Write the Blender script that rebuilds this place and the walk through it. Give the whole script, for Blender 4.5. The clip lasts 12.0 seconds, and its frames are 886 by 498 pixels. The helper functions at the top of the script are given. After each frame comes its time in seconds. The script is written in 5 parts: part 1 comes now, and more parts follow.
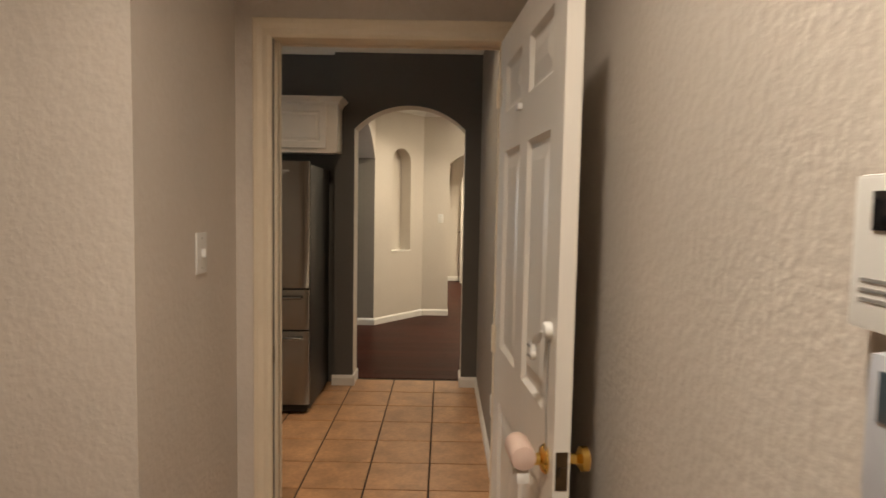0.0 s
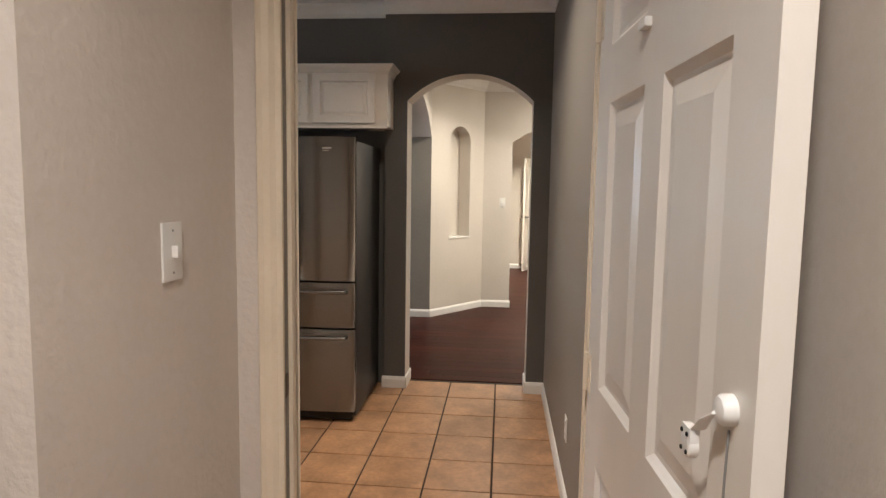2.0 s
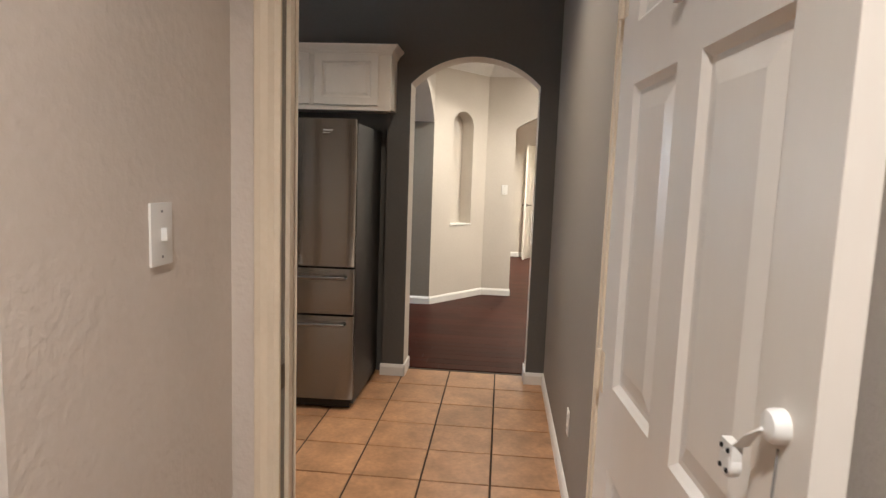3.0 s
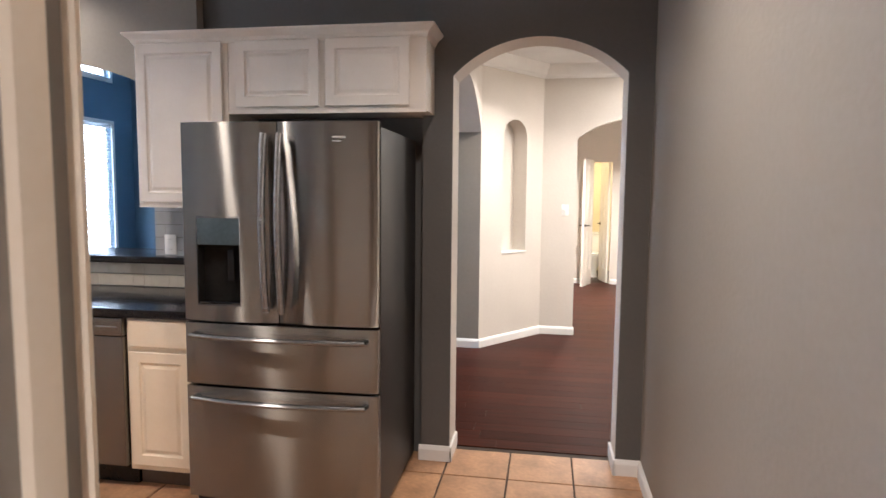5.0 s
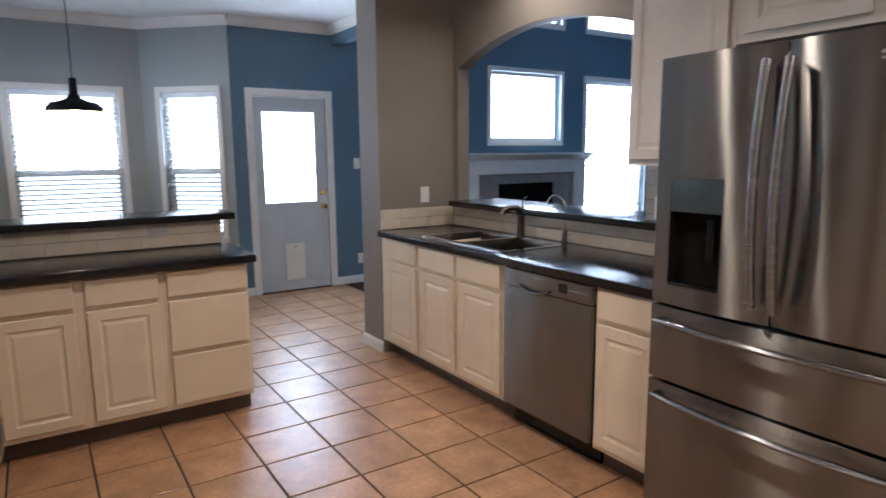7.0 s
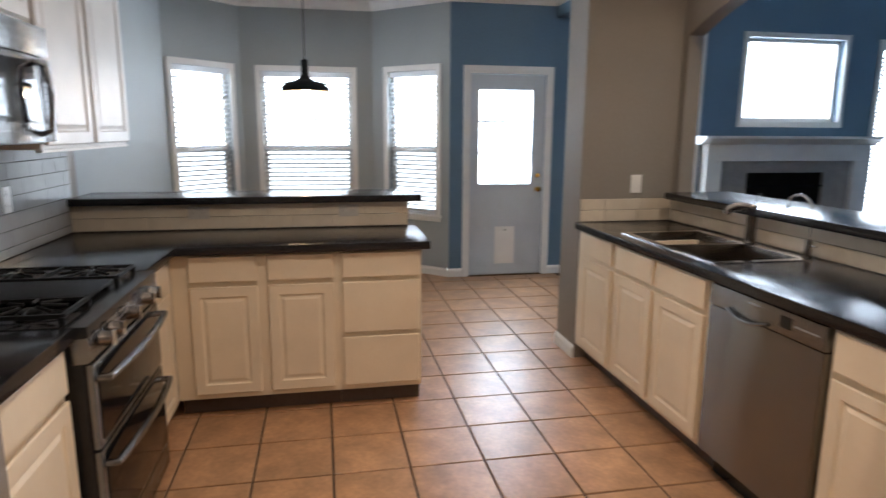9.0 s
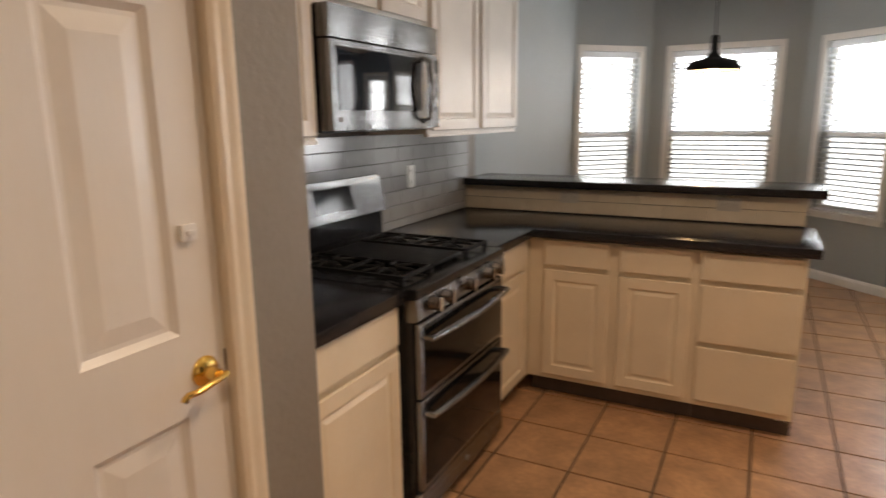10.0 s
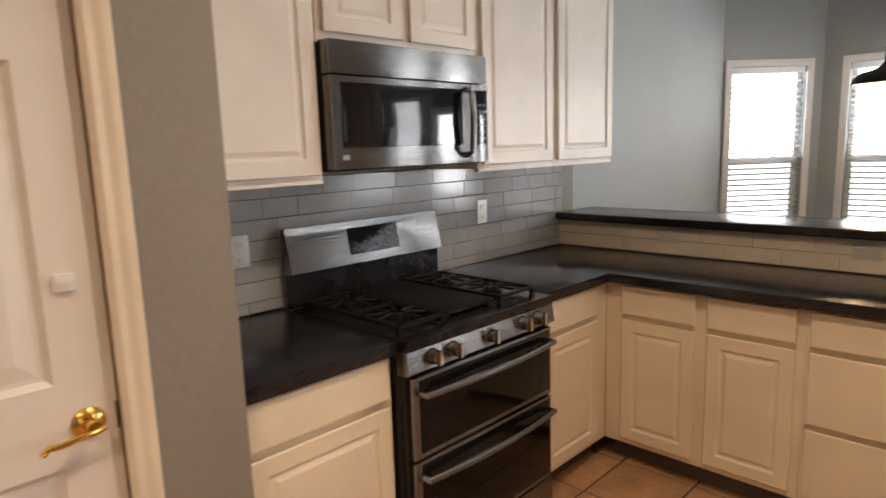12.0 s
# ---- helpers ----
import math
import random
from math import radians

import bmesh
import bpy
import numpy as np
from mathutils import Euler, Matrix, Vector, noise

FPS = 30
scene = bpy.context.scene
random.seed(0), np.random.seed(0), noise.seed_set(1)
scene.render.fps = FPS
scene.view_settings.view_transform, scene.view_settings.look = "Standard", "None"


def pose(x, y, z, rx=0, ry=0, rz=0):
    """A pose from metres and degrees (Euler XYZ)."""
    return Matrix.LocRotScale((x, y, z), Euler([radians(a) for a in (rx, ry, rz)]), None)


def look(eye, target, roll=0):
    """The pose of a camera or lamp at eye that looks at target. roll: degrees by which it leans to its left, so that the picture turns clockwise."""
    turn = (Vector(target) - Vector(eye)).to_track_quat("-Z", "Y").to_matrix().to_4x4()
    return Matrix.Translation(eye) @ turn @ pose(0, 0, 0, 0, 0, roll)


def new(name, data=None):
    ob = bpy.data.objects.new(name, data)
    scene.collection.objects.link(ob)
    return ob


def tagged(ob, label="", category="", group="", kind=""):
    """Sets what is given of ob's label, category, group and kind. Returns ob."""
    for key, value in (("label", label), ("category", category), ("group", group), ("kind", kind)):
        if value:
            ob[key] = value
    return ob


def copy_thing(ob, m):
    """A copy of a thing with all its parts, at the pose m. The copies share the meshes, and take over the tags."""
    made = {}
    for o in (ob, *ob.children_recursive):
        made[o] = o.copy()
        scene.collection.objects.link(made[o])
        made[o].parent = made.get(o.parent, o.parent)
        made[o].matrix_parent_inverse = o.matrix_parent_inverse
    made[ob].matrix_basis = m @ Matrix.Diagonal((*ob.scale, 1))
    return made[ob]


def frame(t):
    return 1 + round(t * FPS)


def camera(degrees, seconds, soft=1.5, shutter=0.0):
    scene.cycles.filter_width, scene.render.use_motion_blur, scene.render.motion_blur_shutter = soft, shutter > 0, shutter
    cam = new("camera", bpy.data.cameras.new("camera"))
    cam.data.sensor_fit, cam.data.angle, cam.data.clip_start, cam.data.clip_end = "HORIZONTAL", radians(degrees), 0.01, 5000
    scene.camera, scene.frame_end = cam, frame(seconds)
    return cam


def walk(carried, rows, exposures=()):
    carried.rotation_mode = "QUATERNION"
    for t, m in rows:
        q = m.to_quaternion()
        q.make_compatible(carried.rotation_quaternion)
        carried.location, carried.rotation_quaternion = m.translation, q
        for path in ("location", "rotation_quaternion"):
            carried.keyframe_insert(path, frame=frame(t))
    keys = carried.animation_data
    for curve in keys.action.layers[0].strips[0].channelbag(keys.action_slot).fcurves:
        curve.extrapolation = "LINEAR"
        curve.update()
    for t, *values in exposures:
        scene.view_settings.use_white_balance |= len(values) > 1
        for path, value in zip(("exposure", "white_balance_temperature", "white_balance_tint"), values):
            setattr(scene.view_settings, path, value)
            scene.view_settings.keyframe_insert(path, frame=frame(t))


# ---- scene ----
cam = camera(71.0, 12.0, soft=1.4, shutter=0.4)
PATH = [
    (0, (0.025, 0.128, 1.507), (0.026, 2.123, 1.363), 1.04),
    (0.5, (-0.022, 0.264, 1.504), (-0.149, 2.250, 1.311), 1.52),
    (1, (-0.006, 0.483, 1.509), (-0.211, 2.463, 1.314), 1.41),
    (1.5, (0.005, 0.666, 1.506), (-0.236, 2.643, 1.325), 1.14),
    (2, (-0.008, 0.711, 1.492), (-0.195, 2.693, 1.294), 0.90),
    (2.5, (-0.019, 0.741, 1.488), (-0.177, 2.722, 1.265), 0.69),
    (3, (-0.034, 0.792, 1.486), (-0.216, 2.769, 1.245), 2.05),
    (5, (-0.201, 1.876, 1.491), (-0.526, 3.841, 1.308), 0.56),
    (5.5, (-0.259, 2.054, 1.490), (-0.810, 3.970, 1.322), 0.64),
    (6, (-0.278, 2.240, 1.468), (-1.270, 3.968, 1.290), 0.56),
    (6.5, (-0.261, 2.358, 1.469), (-1.670, 3.758, 1.235), 0.21),
    (7, (-0.315, 2.509, 1.462), (-1.970, 3.591, 1.155), -0.48),
    (7.2, (-0.339, 2.532, 1.457), (-2.026, 3.552, 1.122), 0.33),
    (8.8, (-0.518, 2.965, 1.467), (-2.426, 3.446, 1.110), -0.54),
    (9, (-0.563, 2.957, 1.479), (-2.493, 3.329, 1.107), 0.34),
    (9.5, (-0.724, 3.089, 1.446), (-2.671, 2.868, 1.042), 1.02),
    (10, (-0.746, 3.259, 1.471), (-2.482, 2.356, 1.059), -0.69),
    (10.5, (-0.779, 3.457, 1.462), (-2.280, 2.186, 1.096), -1.50),
    (11, (-0.866, 3.526, 1.462), (-2.261, 2.138, 1.103), -1.75),
    (11.5, (-1.066, 3.551, 1.466), (-2.430, 2.129, 1.124), -1.13),
    (12, (-1.250, 3.618, 1.493), (-2.658, 2.235, 1.171), -1.82),
]
EXPOSURES = [(0.0, -0.6, 7200, 10), (0.5, -0.2, 6200, 10), (1.0, -0.12, 6100, 10), (3.0, 0.0, 6050, 10), (5.0, 0.54, 5650, 14), (6.0, 0.24, 5350, 14), (7.0, -0.03, 5650, 14),
             (9.0, -0.02, 6250, 14), (9.5, -0.27, 6900, 16), (10.0, -0.34, 7600, 18), (10.5, -0.3, 8300, 18), (11.0, -0.09, 8150, 20), (12.0, 0.0, 7400, 18)]
walk(cam, [(t, look(eye, target, roll)) for t, eye, target, roll in PATH], EXPOSURES)

# ---- world and light ----
world = bpy.data.worlds.new("sky")
scene.world = world
world.use_nodes = True
sky = world.node_tree.nodes.new("ShaderNodeTexSky")
sky.sky_type, sky.sun_disc = "NISHITA", False
sky.sun_elevation, sky.sun_rotation = radians(45), radians(140)
world.node_tree.links.new(sky.outputs[0], world.node_tree.nodes["Background"].inputs[0])
world.node_tree.nodes["Background"].inputs[1].default_value = 0.1


def area_lamp(name, m, sx, sy, watts, colour):
    data = bpy.data.lights.new(name, "AREA")
    data.shape, data.size, data.size_y, data.energy, data.color = "RECTANGLE", sx, sy, watts, colour
    ob = new(name, data)
    ob.matrix_world = m
    return ob


def disk_lamp(name, x, y, z, size, watts, colour, spread=180):
    data = bpy.data.lights.new(name, "AREA")
    data.shape, data.size, data.energy, data.color, data.spread = "DISK", size, watts, colour, radians(spread)
    ob = new(name, data)
    ob.matrix_world = pose(x, y, z)
    return ob


WARM, DAY, CREAM_LIGHT, YELLOW, SOFT = (1.0, 0.83, 0.64), (0.78, 0.90, 1.0), (1.0, 0.92, 0.83), (1.0, 0.85, 0.58), (1.0, 0.89, 0.72)
# recessed cans: x, y, ceiling height, watts, colour
# third and last three are unseen lamps, added to brighten right wall and foyer
CANS = [(-3.24, 4.92, 2.785, 9, WARM), (-2.45, 3.32, 2.785, 16.5, WARM), (-0.42, 3.60, 2.785, 19, WARM),
        (-0.16, 0.42, 2.785, 37, CREAM_LIGHT), (-0.1, 7.2, 2.785, 23, SOFT), (1.35, 7.4, 2.785, 72, SOFT), (0.5, 10.6, 2.785, 95, SOFT)]
for cx, cy, cz, watts, tint in CANS:
    disk_lamp("unseen_can_lamp", cx, cy, cz - 0.012, 0.13, watts, tint, 176 if cx > 1 else (140 if cy < 6 else 130))
disk_lamp("bath_lamp", 0.75, 13.1, 2.4, 0.3, 24, YELLOW)

# ---- mesh and material tools ----


class Mesh:
    """Vertices and faces of one part."""

    def __init__(self):
        self.v, self.f = [], []

    def add(self, verts, faces):
        n = len(self.v)
        self.v += [tuple(p) for p in verts]
        self.f += [tuple(n + i for i in q) for q in faces]
        return self

    def box(self, x0, y0, z0, x1, y1, z1):
        x0, x1, y0, y1, z0, z1 = min(x0, x1), max(x0, x1), min(y0, y1), max(y0, y1), min(z0, z1), max(z0, z1)
        return self.add([(x0, y0, z0), (x1, y0, z0), (x1, y1, z0), (x0, y1, z0), (x0, y0, z1), (x1, y0, z1), (x1, y1, z1), (x0, y1, z1)],
                        [(0, 3, 2, 1), (4, 5, 6, 7), (0, 1, 5, 4), (1, 2, 6, 5), (2, 3, 7, 6), (3, 0, 4, 7)])

    def rings(self, x0, z0, x1, z1, steps, close_back=True):
        """Nested rectangles facing -y: each step is (inset, y)."""
        vs, fs = [], []
        for inset, y in steps:
            vs += [(x0 + inset, y, z0 + inset), (x1 - inset, y, z0 + inset), (x1 - inset, y, z1 - inset), (x0 + inset, y, z1 - inset)]
        for k in range(len(steps) - 1):
            for j in range(4):
                a, b = 4 * k + j, 4 * k + (j + 1) % 4
                fs.append((a, b, b + 4, a + 4))
        e = 4 * (len(steps) - 1)
        fs.append((e, e + 1, e + 2, e + 3))
        if close_back:
            fs.append((3, 2, 1, 0))
        return self.add(vs, fs)

    def lathe(self, profile, axis=(0, 0, 0), n=20, along="z"):
        """Turned shape from (radius, height) pairs about a line through axis."""
        vs, fs = [], []
        for r, h in profile:
            for i in range(n):
                a = 2 * math.pi * i / n
                p = (r * math.cos(a), r * math.sin(a), h)
                if along == "y":
                    p = (p[0], -p[2], p[1])
                elif along == "x":
                    p = (p[2], p[0], p[1])
                vs.append(tuple(p[k] + axis[k] for k in range(3)))
        for k in range(len(profile) - 1):
            for i in range(n):
                a, b = k * n + i, k * n + (i + 1) % n
                fs.append((a, b, b + n, a + n))
        fs.append(tuple(range(n - 1, -1, -1)))
        e = (len(profile) - 1) * n
        fs.append(tuple(range(e, e + n)))
        return self.add(vs, fs)

    def tube(self, pts, r, n=10, flat=1.0):
        """Round bar along points; flat squeezes it."""
        pts = [Vector(p) for p in pts]
        vs, fs = [], []
        up = Vector((0, 0, 1)) if abs((pts[-1] - pts[0]).normalized().z) < 0.9 else Vector((0, 1, 0))
        for i, p in enumerate(pts):
            d = (pts[min(i + 1, len(pts) - 1)] - pts[max(i - 1, 0)]).normalized()
            s = d.cross(up).normalized()
            t = s.cross(d)
            for k in range(n):
                a = 2 * math.pi * k / n
                vs.append(p + s * (r * math.cos(a)) + t * (r * flat * math.sin(a)))
        for i in range(len(pts) - 1):
            for k in range(n):
                a, b = i * n + k, i * n + (k + 1) % n
                fs.append((a, b, b + n, a + n))
        fs.append(tuple(range(n - 1, -1, -1)))
        e = (len(pts) - 1) * n
        fs.append(tuple(range(e, e + n)))
        return self.add(vs, fs)

    def prism(self, poly, x0, x1):
        """Polygon in (y, z) drawn out along x."""
        n = len(poly)
        vs = [(x0, y, z) for y, z in poly] + [(x1, y, z) for y, z in poly]
        fs = [(i, (i + 1) % n, (i + 1) % n + n, i + n) for i in range(n)]
        return self.add(vs, fs + [tuple(range(n - 1, -1, -1)), tuple(range(n, 2 * n))])

    def data(self, name, bevel=0.0, smooth=False):
        me = bpy.data.meshes.new(name)
        me.from_pydata(self.v, [], self.f)
        bm = bmesh.new()
        bm.from_mesh(me)
        bmesh.ops.recalc_face_normals(bm, faces=bm.faces)
        if bevel:
            edges = [e for e in bm.edges if len(e.link_faces) == 2 and e.calc_face_angle(0) > 0.6]
            bmesh.ops.bevel(bm, geom=edges, offset=bevel, segments=2, profile=0.7, affect="EDGES", clamp_overlap=True)
        bm.to_mesh(me)
        bm.free()
        if smooth:
            for p in me.polygons:
                p.use_smooth = True
            me.set_sharp_from_angle(angle=radians(38))
        return me


def part(name, mesh, material, parent, label="", bevel=0.0, smooth=False):
    ob = new(name, mesh.data(name, bevel, smooth or bevel > 0))
    ob.data.materials.append(material)
    ob.parent = parent
    return tagged(ob, label)


def thing(name, m, label, category, group="", kind=""):
    ob = new(name)
    ob.empty_display_size = 0.1
    ob.matrix_world = m
    return tagged(ob, label, category, group, kind)


def single(name, mesh, material, m, label, category, group="", kind="", bevel=0.0, smooth=False):
    ob = new(name, mesh.data(name, bevel, smooth or bevel > 0))
    ob.data.materials.append(material)
    ob.matrix_world = m
    return tagged(ob, label, category, group, kind)


def mat(name, colour, rough=0.5, metal=0.0, var=0.08, scale=3.0, bump=0.0, bscale=60.0, stretch=(1, 1, 1), rvar=0.08, coat=0.0, piece=0.0, dark=None):
    """Surface with slow stains, fine grain and relief. piece: shade differences between alike pieces."""
    m = bpy.data.materials.new(name)
    m.use_nodes = True
    nt = m.node_tree
    b = nt.nodes["Principled BSDF"]
    b.inputs["Metallic"].default_value = metal
    b.inputs["Coat Weight"].default_value = coat
    tc = nt.nodes.new("ShaderNodeTexCoord")
    mp = nt.nodes.new("ShaderNodeMapping")
    mp.inputs["Scale"].default_value = stretch
    nt.links.new(tc.outputs["Object"], mp.inputs["Vector"])
    info = None
    if piece:
        info = nt.nodes.new("ShaderNodeObjectInfo")
        mul = nt.nodes.new("ShaderNodeMath")
        mul.operation = "MULTIPLY"
        mul.inputs[1].default_value = 40.0
        nt.links.new(info.outputs["Random"], mul.inputs[0])
        nt.links.new(mul.outputs[0], mp.inputs["Location"])
    n1 = nt.nodes.new("ShaderNodeTexNoise")
    n1.inputs["Scale"].default_value, n1.inputs["Detail"].default_value = scale, 5
    n2 = nt.nodes.new("ShaderNodeTexNoise")
    n2.inputs["Scale"].default_value, n2.inputs["Detail"].default_value = bscale, 3
    nt.links.new(mp.outputs[0], n1.inputs["Vector"])
    nt.links.new(mp.outputs[0], n2.inputs["Vector"])
    ramp = nt.nodes.new("ShaderNodeValToRGB")
    lo = dark or tuple(c * (1 - var) for c in colour)
    hi = tuple(min(1, c * (1 + var)) for c in colour)
    ramp.color_ramp.elements[0].position, ramp.color_ramp.elements[1].position = 0.32, 0.68
    ramp.color_ramp.elements[0].color, ramp.color_ramp.elements[1].color = (*lo, 1), (*hi, 1)
    nt.links.new(n1.outputs["Fac"], ramp.inputs[0])
    grain = nt.nodes.new("ShaderNodeMix")
    grain.data_type, grain.blend_type = "RGBA", "OVERLAY"
    grain.inputs[0].default_value = min(0.3, var * 1.5)
    nt.links.new(ramp.outputs[0], grain.inputs[6])
    nt.links.new(n2.outputs["Fac"], grain.inputs[7])
    out = grain.outputs[2]
    if piece:
        hsv = nt.nodes.new("ShaderNodeHueSaturation")
        rng = nt.nodes.new("ShaderNodeMapRange")
        rng.inputs[3].default_value, rng.inputs[4].default_value = 1 - piece, 1 + piece
        nt.links.new(info.outputs["Random"], rng.inputs[0])
        nt.links.new(rng.outputs[0], hsv.inputs["Value"])
        nt.links.new(out, hsv.inputs["Color"])
        out = hsv.outputs[0]
    nt.links.new(out, b.inputs["Base Color"])
    rr = nt.nodes.new("ShaderNodeMapRange")
    rr.inputs[3].default_value, rr.inputs[4].default_value = max(0.02, rough - rvar), min(1, rough + rvar)
    nt.links.new(n1.outputs["Fac"], rr.inputs[0])
    nt.links.new(rr.outputs[0], b.inputs["Roughness"])
    if bump:
        bp = nt.nodes.new("ShaderNodeBump")
        bp.inputs["Strength"].default_value, bp.inputs["Distance"].default_value = bump, 0.004
        nt.links.new(n2.outputs["Fac"], bp.inputs["Height"])
        nt.links.new(bp.outputs[0], b.inputs["Normal"])
    return m


def glow(name, colour, strength):
    m = bpy.data.materials.new(name)
    m.use_nodes = True
    b = m.node_tree.nodes["Principled BSDF"]
    b.inputs["Base Color"].default_value = (*colour, 1)
    b.inputs["Emission Color"].default_value = (*colour, 1)
    b.inputs["Emission Strength"].default_value = strength
    return m


def glass_mat(name, colour, rough=0.02):
    m = bpy.data.materials.new(name)
    m.use_nodes = True
    b = m.node_tree.nodes["Principled BSDF"]
    b.inputs["Base Color"].default_value = (*colour, 1)
    b.inputs["Transmission Weight"].default_value = 1.0
    b.inputs["Roughness"].default_value = rough
    b.inputs["IOR"].default_value = 1.1
    return m


# darker copy of the gray wall paint, with the arch side's shade in its colour
SHADED_GRAY = mat("shaded_gray_wall_paint", (0.108, 0.104, 0.098), 0.55, var=0.05, scale=1.6, bump=0.35, bscale=45)
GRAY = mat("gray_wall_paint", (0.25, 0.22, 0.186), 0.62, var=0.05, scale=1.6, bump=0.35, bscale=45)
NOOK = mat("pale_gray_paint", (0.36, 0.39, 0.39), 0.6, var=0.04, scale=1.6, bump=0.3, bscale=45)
BLUE = mat("blue_wall_paint", (0.115, 0.195, 0.275), 0.6, var=0.06, scale=1.5, bump=0.3, bscale=45)
CREAM = mat("cream_textured_plaster", (0.64, 0.57, 0.50), 0.7, var=0.05, scale=2.0, bump=0.8, bscale=48)
CREAM.node_tree.nodes["Bump"].inputs["Distance"].default_value = 0.0033
FOYER = mat("pale_beige_paint", (0.63, 0.575, 0.505), 0.65, var=0.04, scale=1.6, bump=0.3, bscale=40)
CEIL = mat("ceiling_paint", (0.74, 0.73, 0.71), 0.8, var=0.04, scale=2.5, bump=0.5, bscale=55)
TRIM = mat("white_trim_paint", (0.80, 0.78, 0.74), 0.38, var=0.04, scale=5, bump=0.05, bscale=90)
CASING = mat("cream_trim_paint", (0.74, 0.63, 0.48), 0.42, var=0.05, scale=4, bump=0.06, bscale=80)
DOORPAINT = mat("white_door_paint", (0.78, 0.73, 0.66), 0.34, var=0.03, scale=3, bump=0.035, bscale=40, stretch=(2, 2, 0.5))
CABPAINT = mat("off_white_cabinet_paint", (0.80, 0.74, 0.66), 0.38, var=0.05, scale=4, bump=0.06, bscale=70)
BASEPAINT = mat("cream_cabinet_paint", (0.80, 0.685, 0.515), 0.38, var=0.05, scale=4, bump=0.06, bscale=70)
TILE = mat("beige_floor_tile", (0.43, 0.238, 0.125), 0.33, var=0.22, scale=7, bump=0.14, bscale=45, piece=0.08, rvar=0.06)
GROUT = mat("brown_grout", (0.055, 0.036, 0.026), 0.9, var=0.15, scale=12, bump=0.4, bscale=120)
PLANK = mat("dark_cherry_wood", (0.041, 0.0122, 0.0076), 0.36, var=0.30, scale=5, bump=0.03, bscale=40, stretch=(0.6, 9, 1), piece=0.22)
SEAM = mat("dark_seam", (0.02, 0.01, 0.008), 0.8)
STEEL = mat("brushed_stainless_steel", (0.215, 0.21, 0.205), 0.23, metal=1.0, var=0.012, scale=2, bump=0.015, bscale=9, stretch=(0.5, 0.5, 160), rvar=0.012)
STEELH = mat("brushed_stainless_bars", (0.25, 0.248, 0.245), 0.27, metal=1.0, var=0.015, scale=3, bump=0.015, bscale=9, stretch=(0.6, 0.6, 160), rvar=0.015)
for m_s in (STEEL, STEELH):
    bs = m_s.node_tree.nodes["Principled BSDF"]
    bs.inputs["Anisotropic"].default_value, bs.inputs["Anisotropic Rotation"].default_value = 1.0, 0.25
    tg = m_s.node_tree.nodes.new("ShaderNodeTangent")
    tg.direction_type, tg.axis = "RADIAL", "Z"
    m_s.node_tree.links.new(tg.outputs[0], bs.inputs["Tangent"])
# narrow streaks of light that brushed steel draws out along its height
for m_s, share in ((STEEL, 0.62),):
    nt = m_s.node_tree
    gl = nt.nodes.new("ShaderNodeBsdfAnisotropic")
    gl.inputs["Color"].default_value = (0.29, 0.275, 0.25, 1)
    gl.inputs["Roughness"].default_value, gl.inputs["Anisotropy"].default_value, gl.inputs["Rotation"].default_value = 0.26, 0.80, 0.0
    tg = nt.nodes.new("ShaderNodeTangent")
    tg.direction_type, tg.axis = "RADIAL", "Z"
    nt.links.new(tg.outputs[0], gl.inputs["Tangent"])
    tc = nt.nodes.new("ShaderNodeTexCoord")
    wave, dent = nt.nodes.new("ShaderNodeTexNoise"), nt.nodes.new("ShaderNodeBump")
    wave.inputs["Scale"].default_value, wave.inputs["Detail"].default_value = 3.2, 1.0
    dent.inputs["Strength"].default_value, dent.inputs["Distance"].default_value = 0.5, 0.008
    nt.links.new(tc.outputs["Object"], wave.inputs["Vector"])
    nt.links.new(wave.outputs["Fac"], dent.inputs["Height"])
    nt.links.new(dent.outputs[0], gl.inputs["Normal"])
    mx = nt.nodes.new("ShaderNodeMixShader")
    mx.inputs[0].default_value = share
    nt.links.new(nt.nodes["Principled BSDF"].outputs[0], mx.inputs[1])
    nt.links.new(gl.outputs[0], mx.inputs[2])
    nt.links.new(mx.outputs[0], nt.nodes["Material Output"].inputs["Surface"])
CHROME = mat("polished_metal", (0.66, 0.64, 0.62), 0.12, metal=1.0, var=0.03)
TAPSTEEL = mat("dark_brushed_steel", (0.20, 0.18, 0.16), 0.25, metal=1.0, var=0.05)
DARKSIDE = mat("dark_gray_enamel", (0.022, 0.021, 0.020), 0.45, var=0.08, bump=0.12, bscale=150)
BLACK = mat("black_enamel", (0.012, 0.012, 0.013), 0.22, var=0.15, scale=6)
IRON = mat("cast_iron", (0.008, 0.008, 0.008), 0.6, var=0.2, scale=20, bump=0.3, bscale=200)
BGLASS = mat("black_glass", (0.010, 0.010, 0.012), 0.05, var=0.1, coat=0.5)
OVENGLASS = mat("dark_oven_glass", (0.008, 0.008, 0.009), 0.07, var=0.1)
TILECOVER = mat("cream_plastic", (0.52, 0.49, 0.44), 0.3, var=0.04)
SCREEN = mat("display_glass", (0.06, 0.085, 0.10), 0.12, var=0.15)
COUNTER = mat("black_granite", (0.014, 0.013, 0.015), 0.17, var=0.5, scale=220, bump=0.03, bscale=300, rvar=0.04)
SUBWAY = mat("white_glazed_tile", (0.37, 0.37, 0.365), 0.12, var=0.05, scale=6, bump=0.05, bscale=20, piece=0.05)
CREAMTILE = mat("cream_glazed_tile", (0.66, 0.575, 0.45), 0.2, var=0.06, scale=6, bump=0.05, bscale=20, piece=0.04)
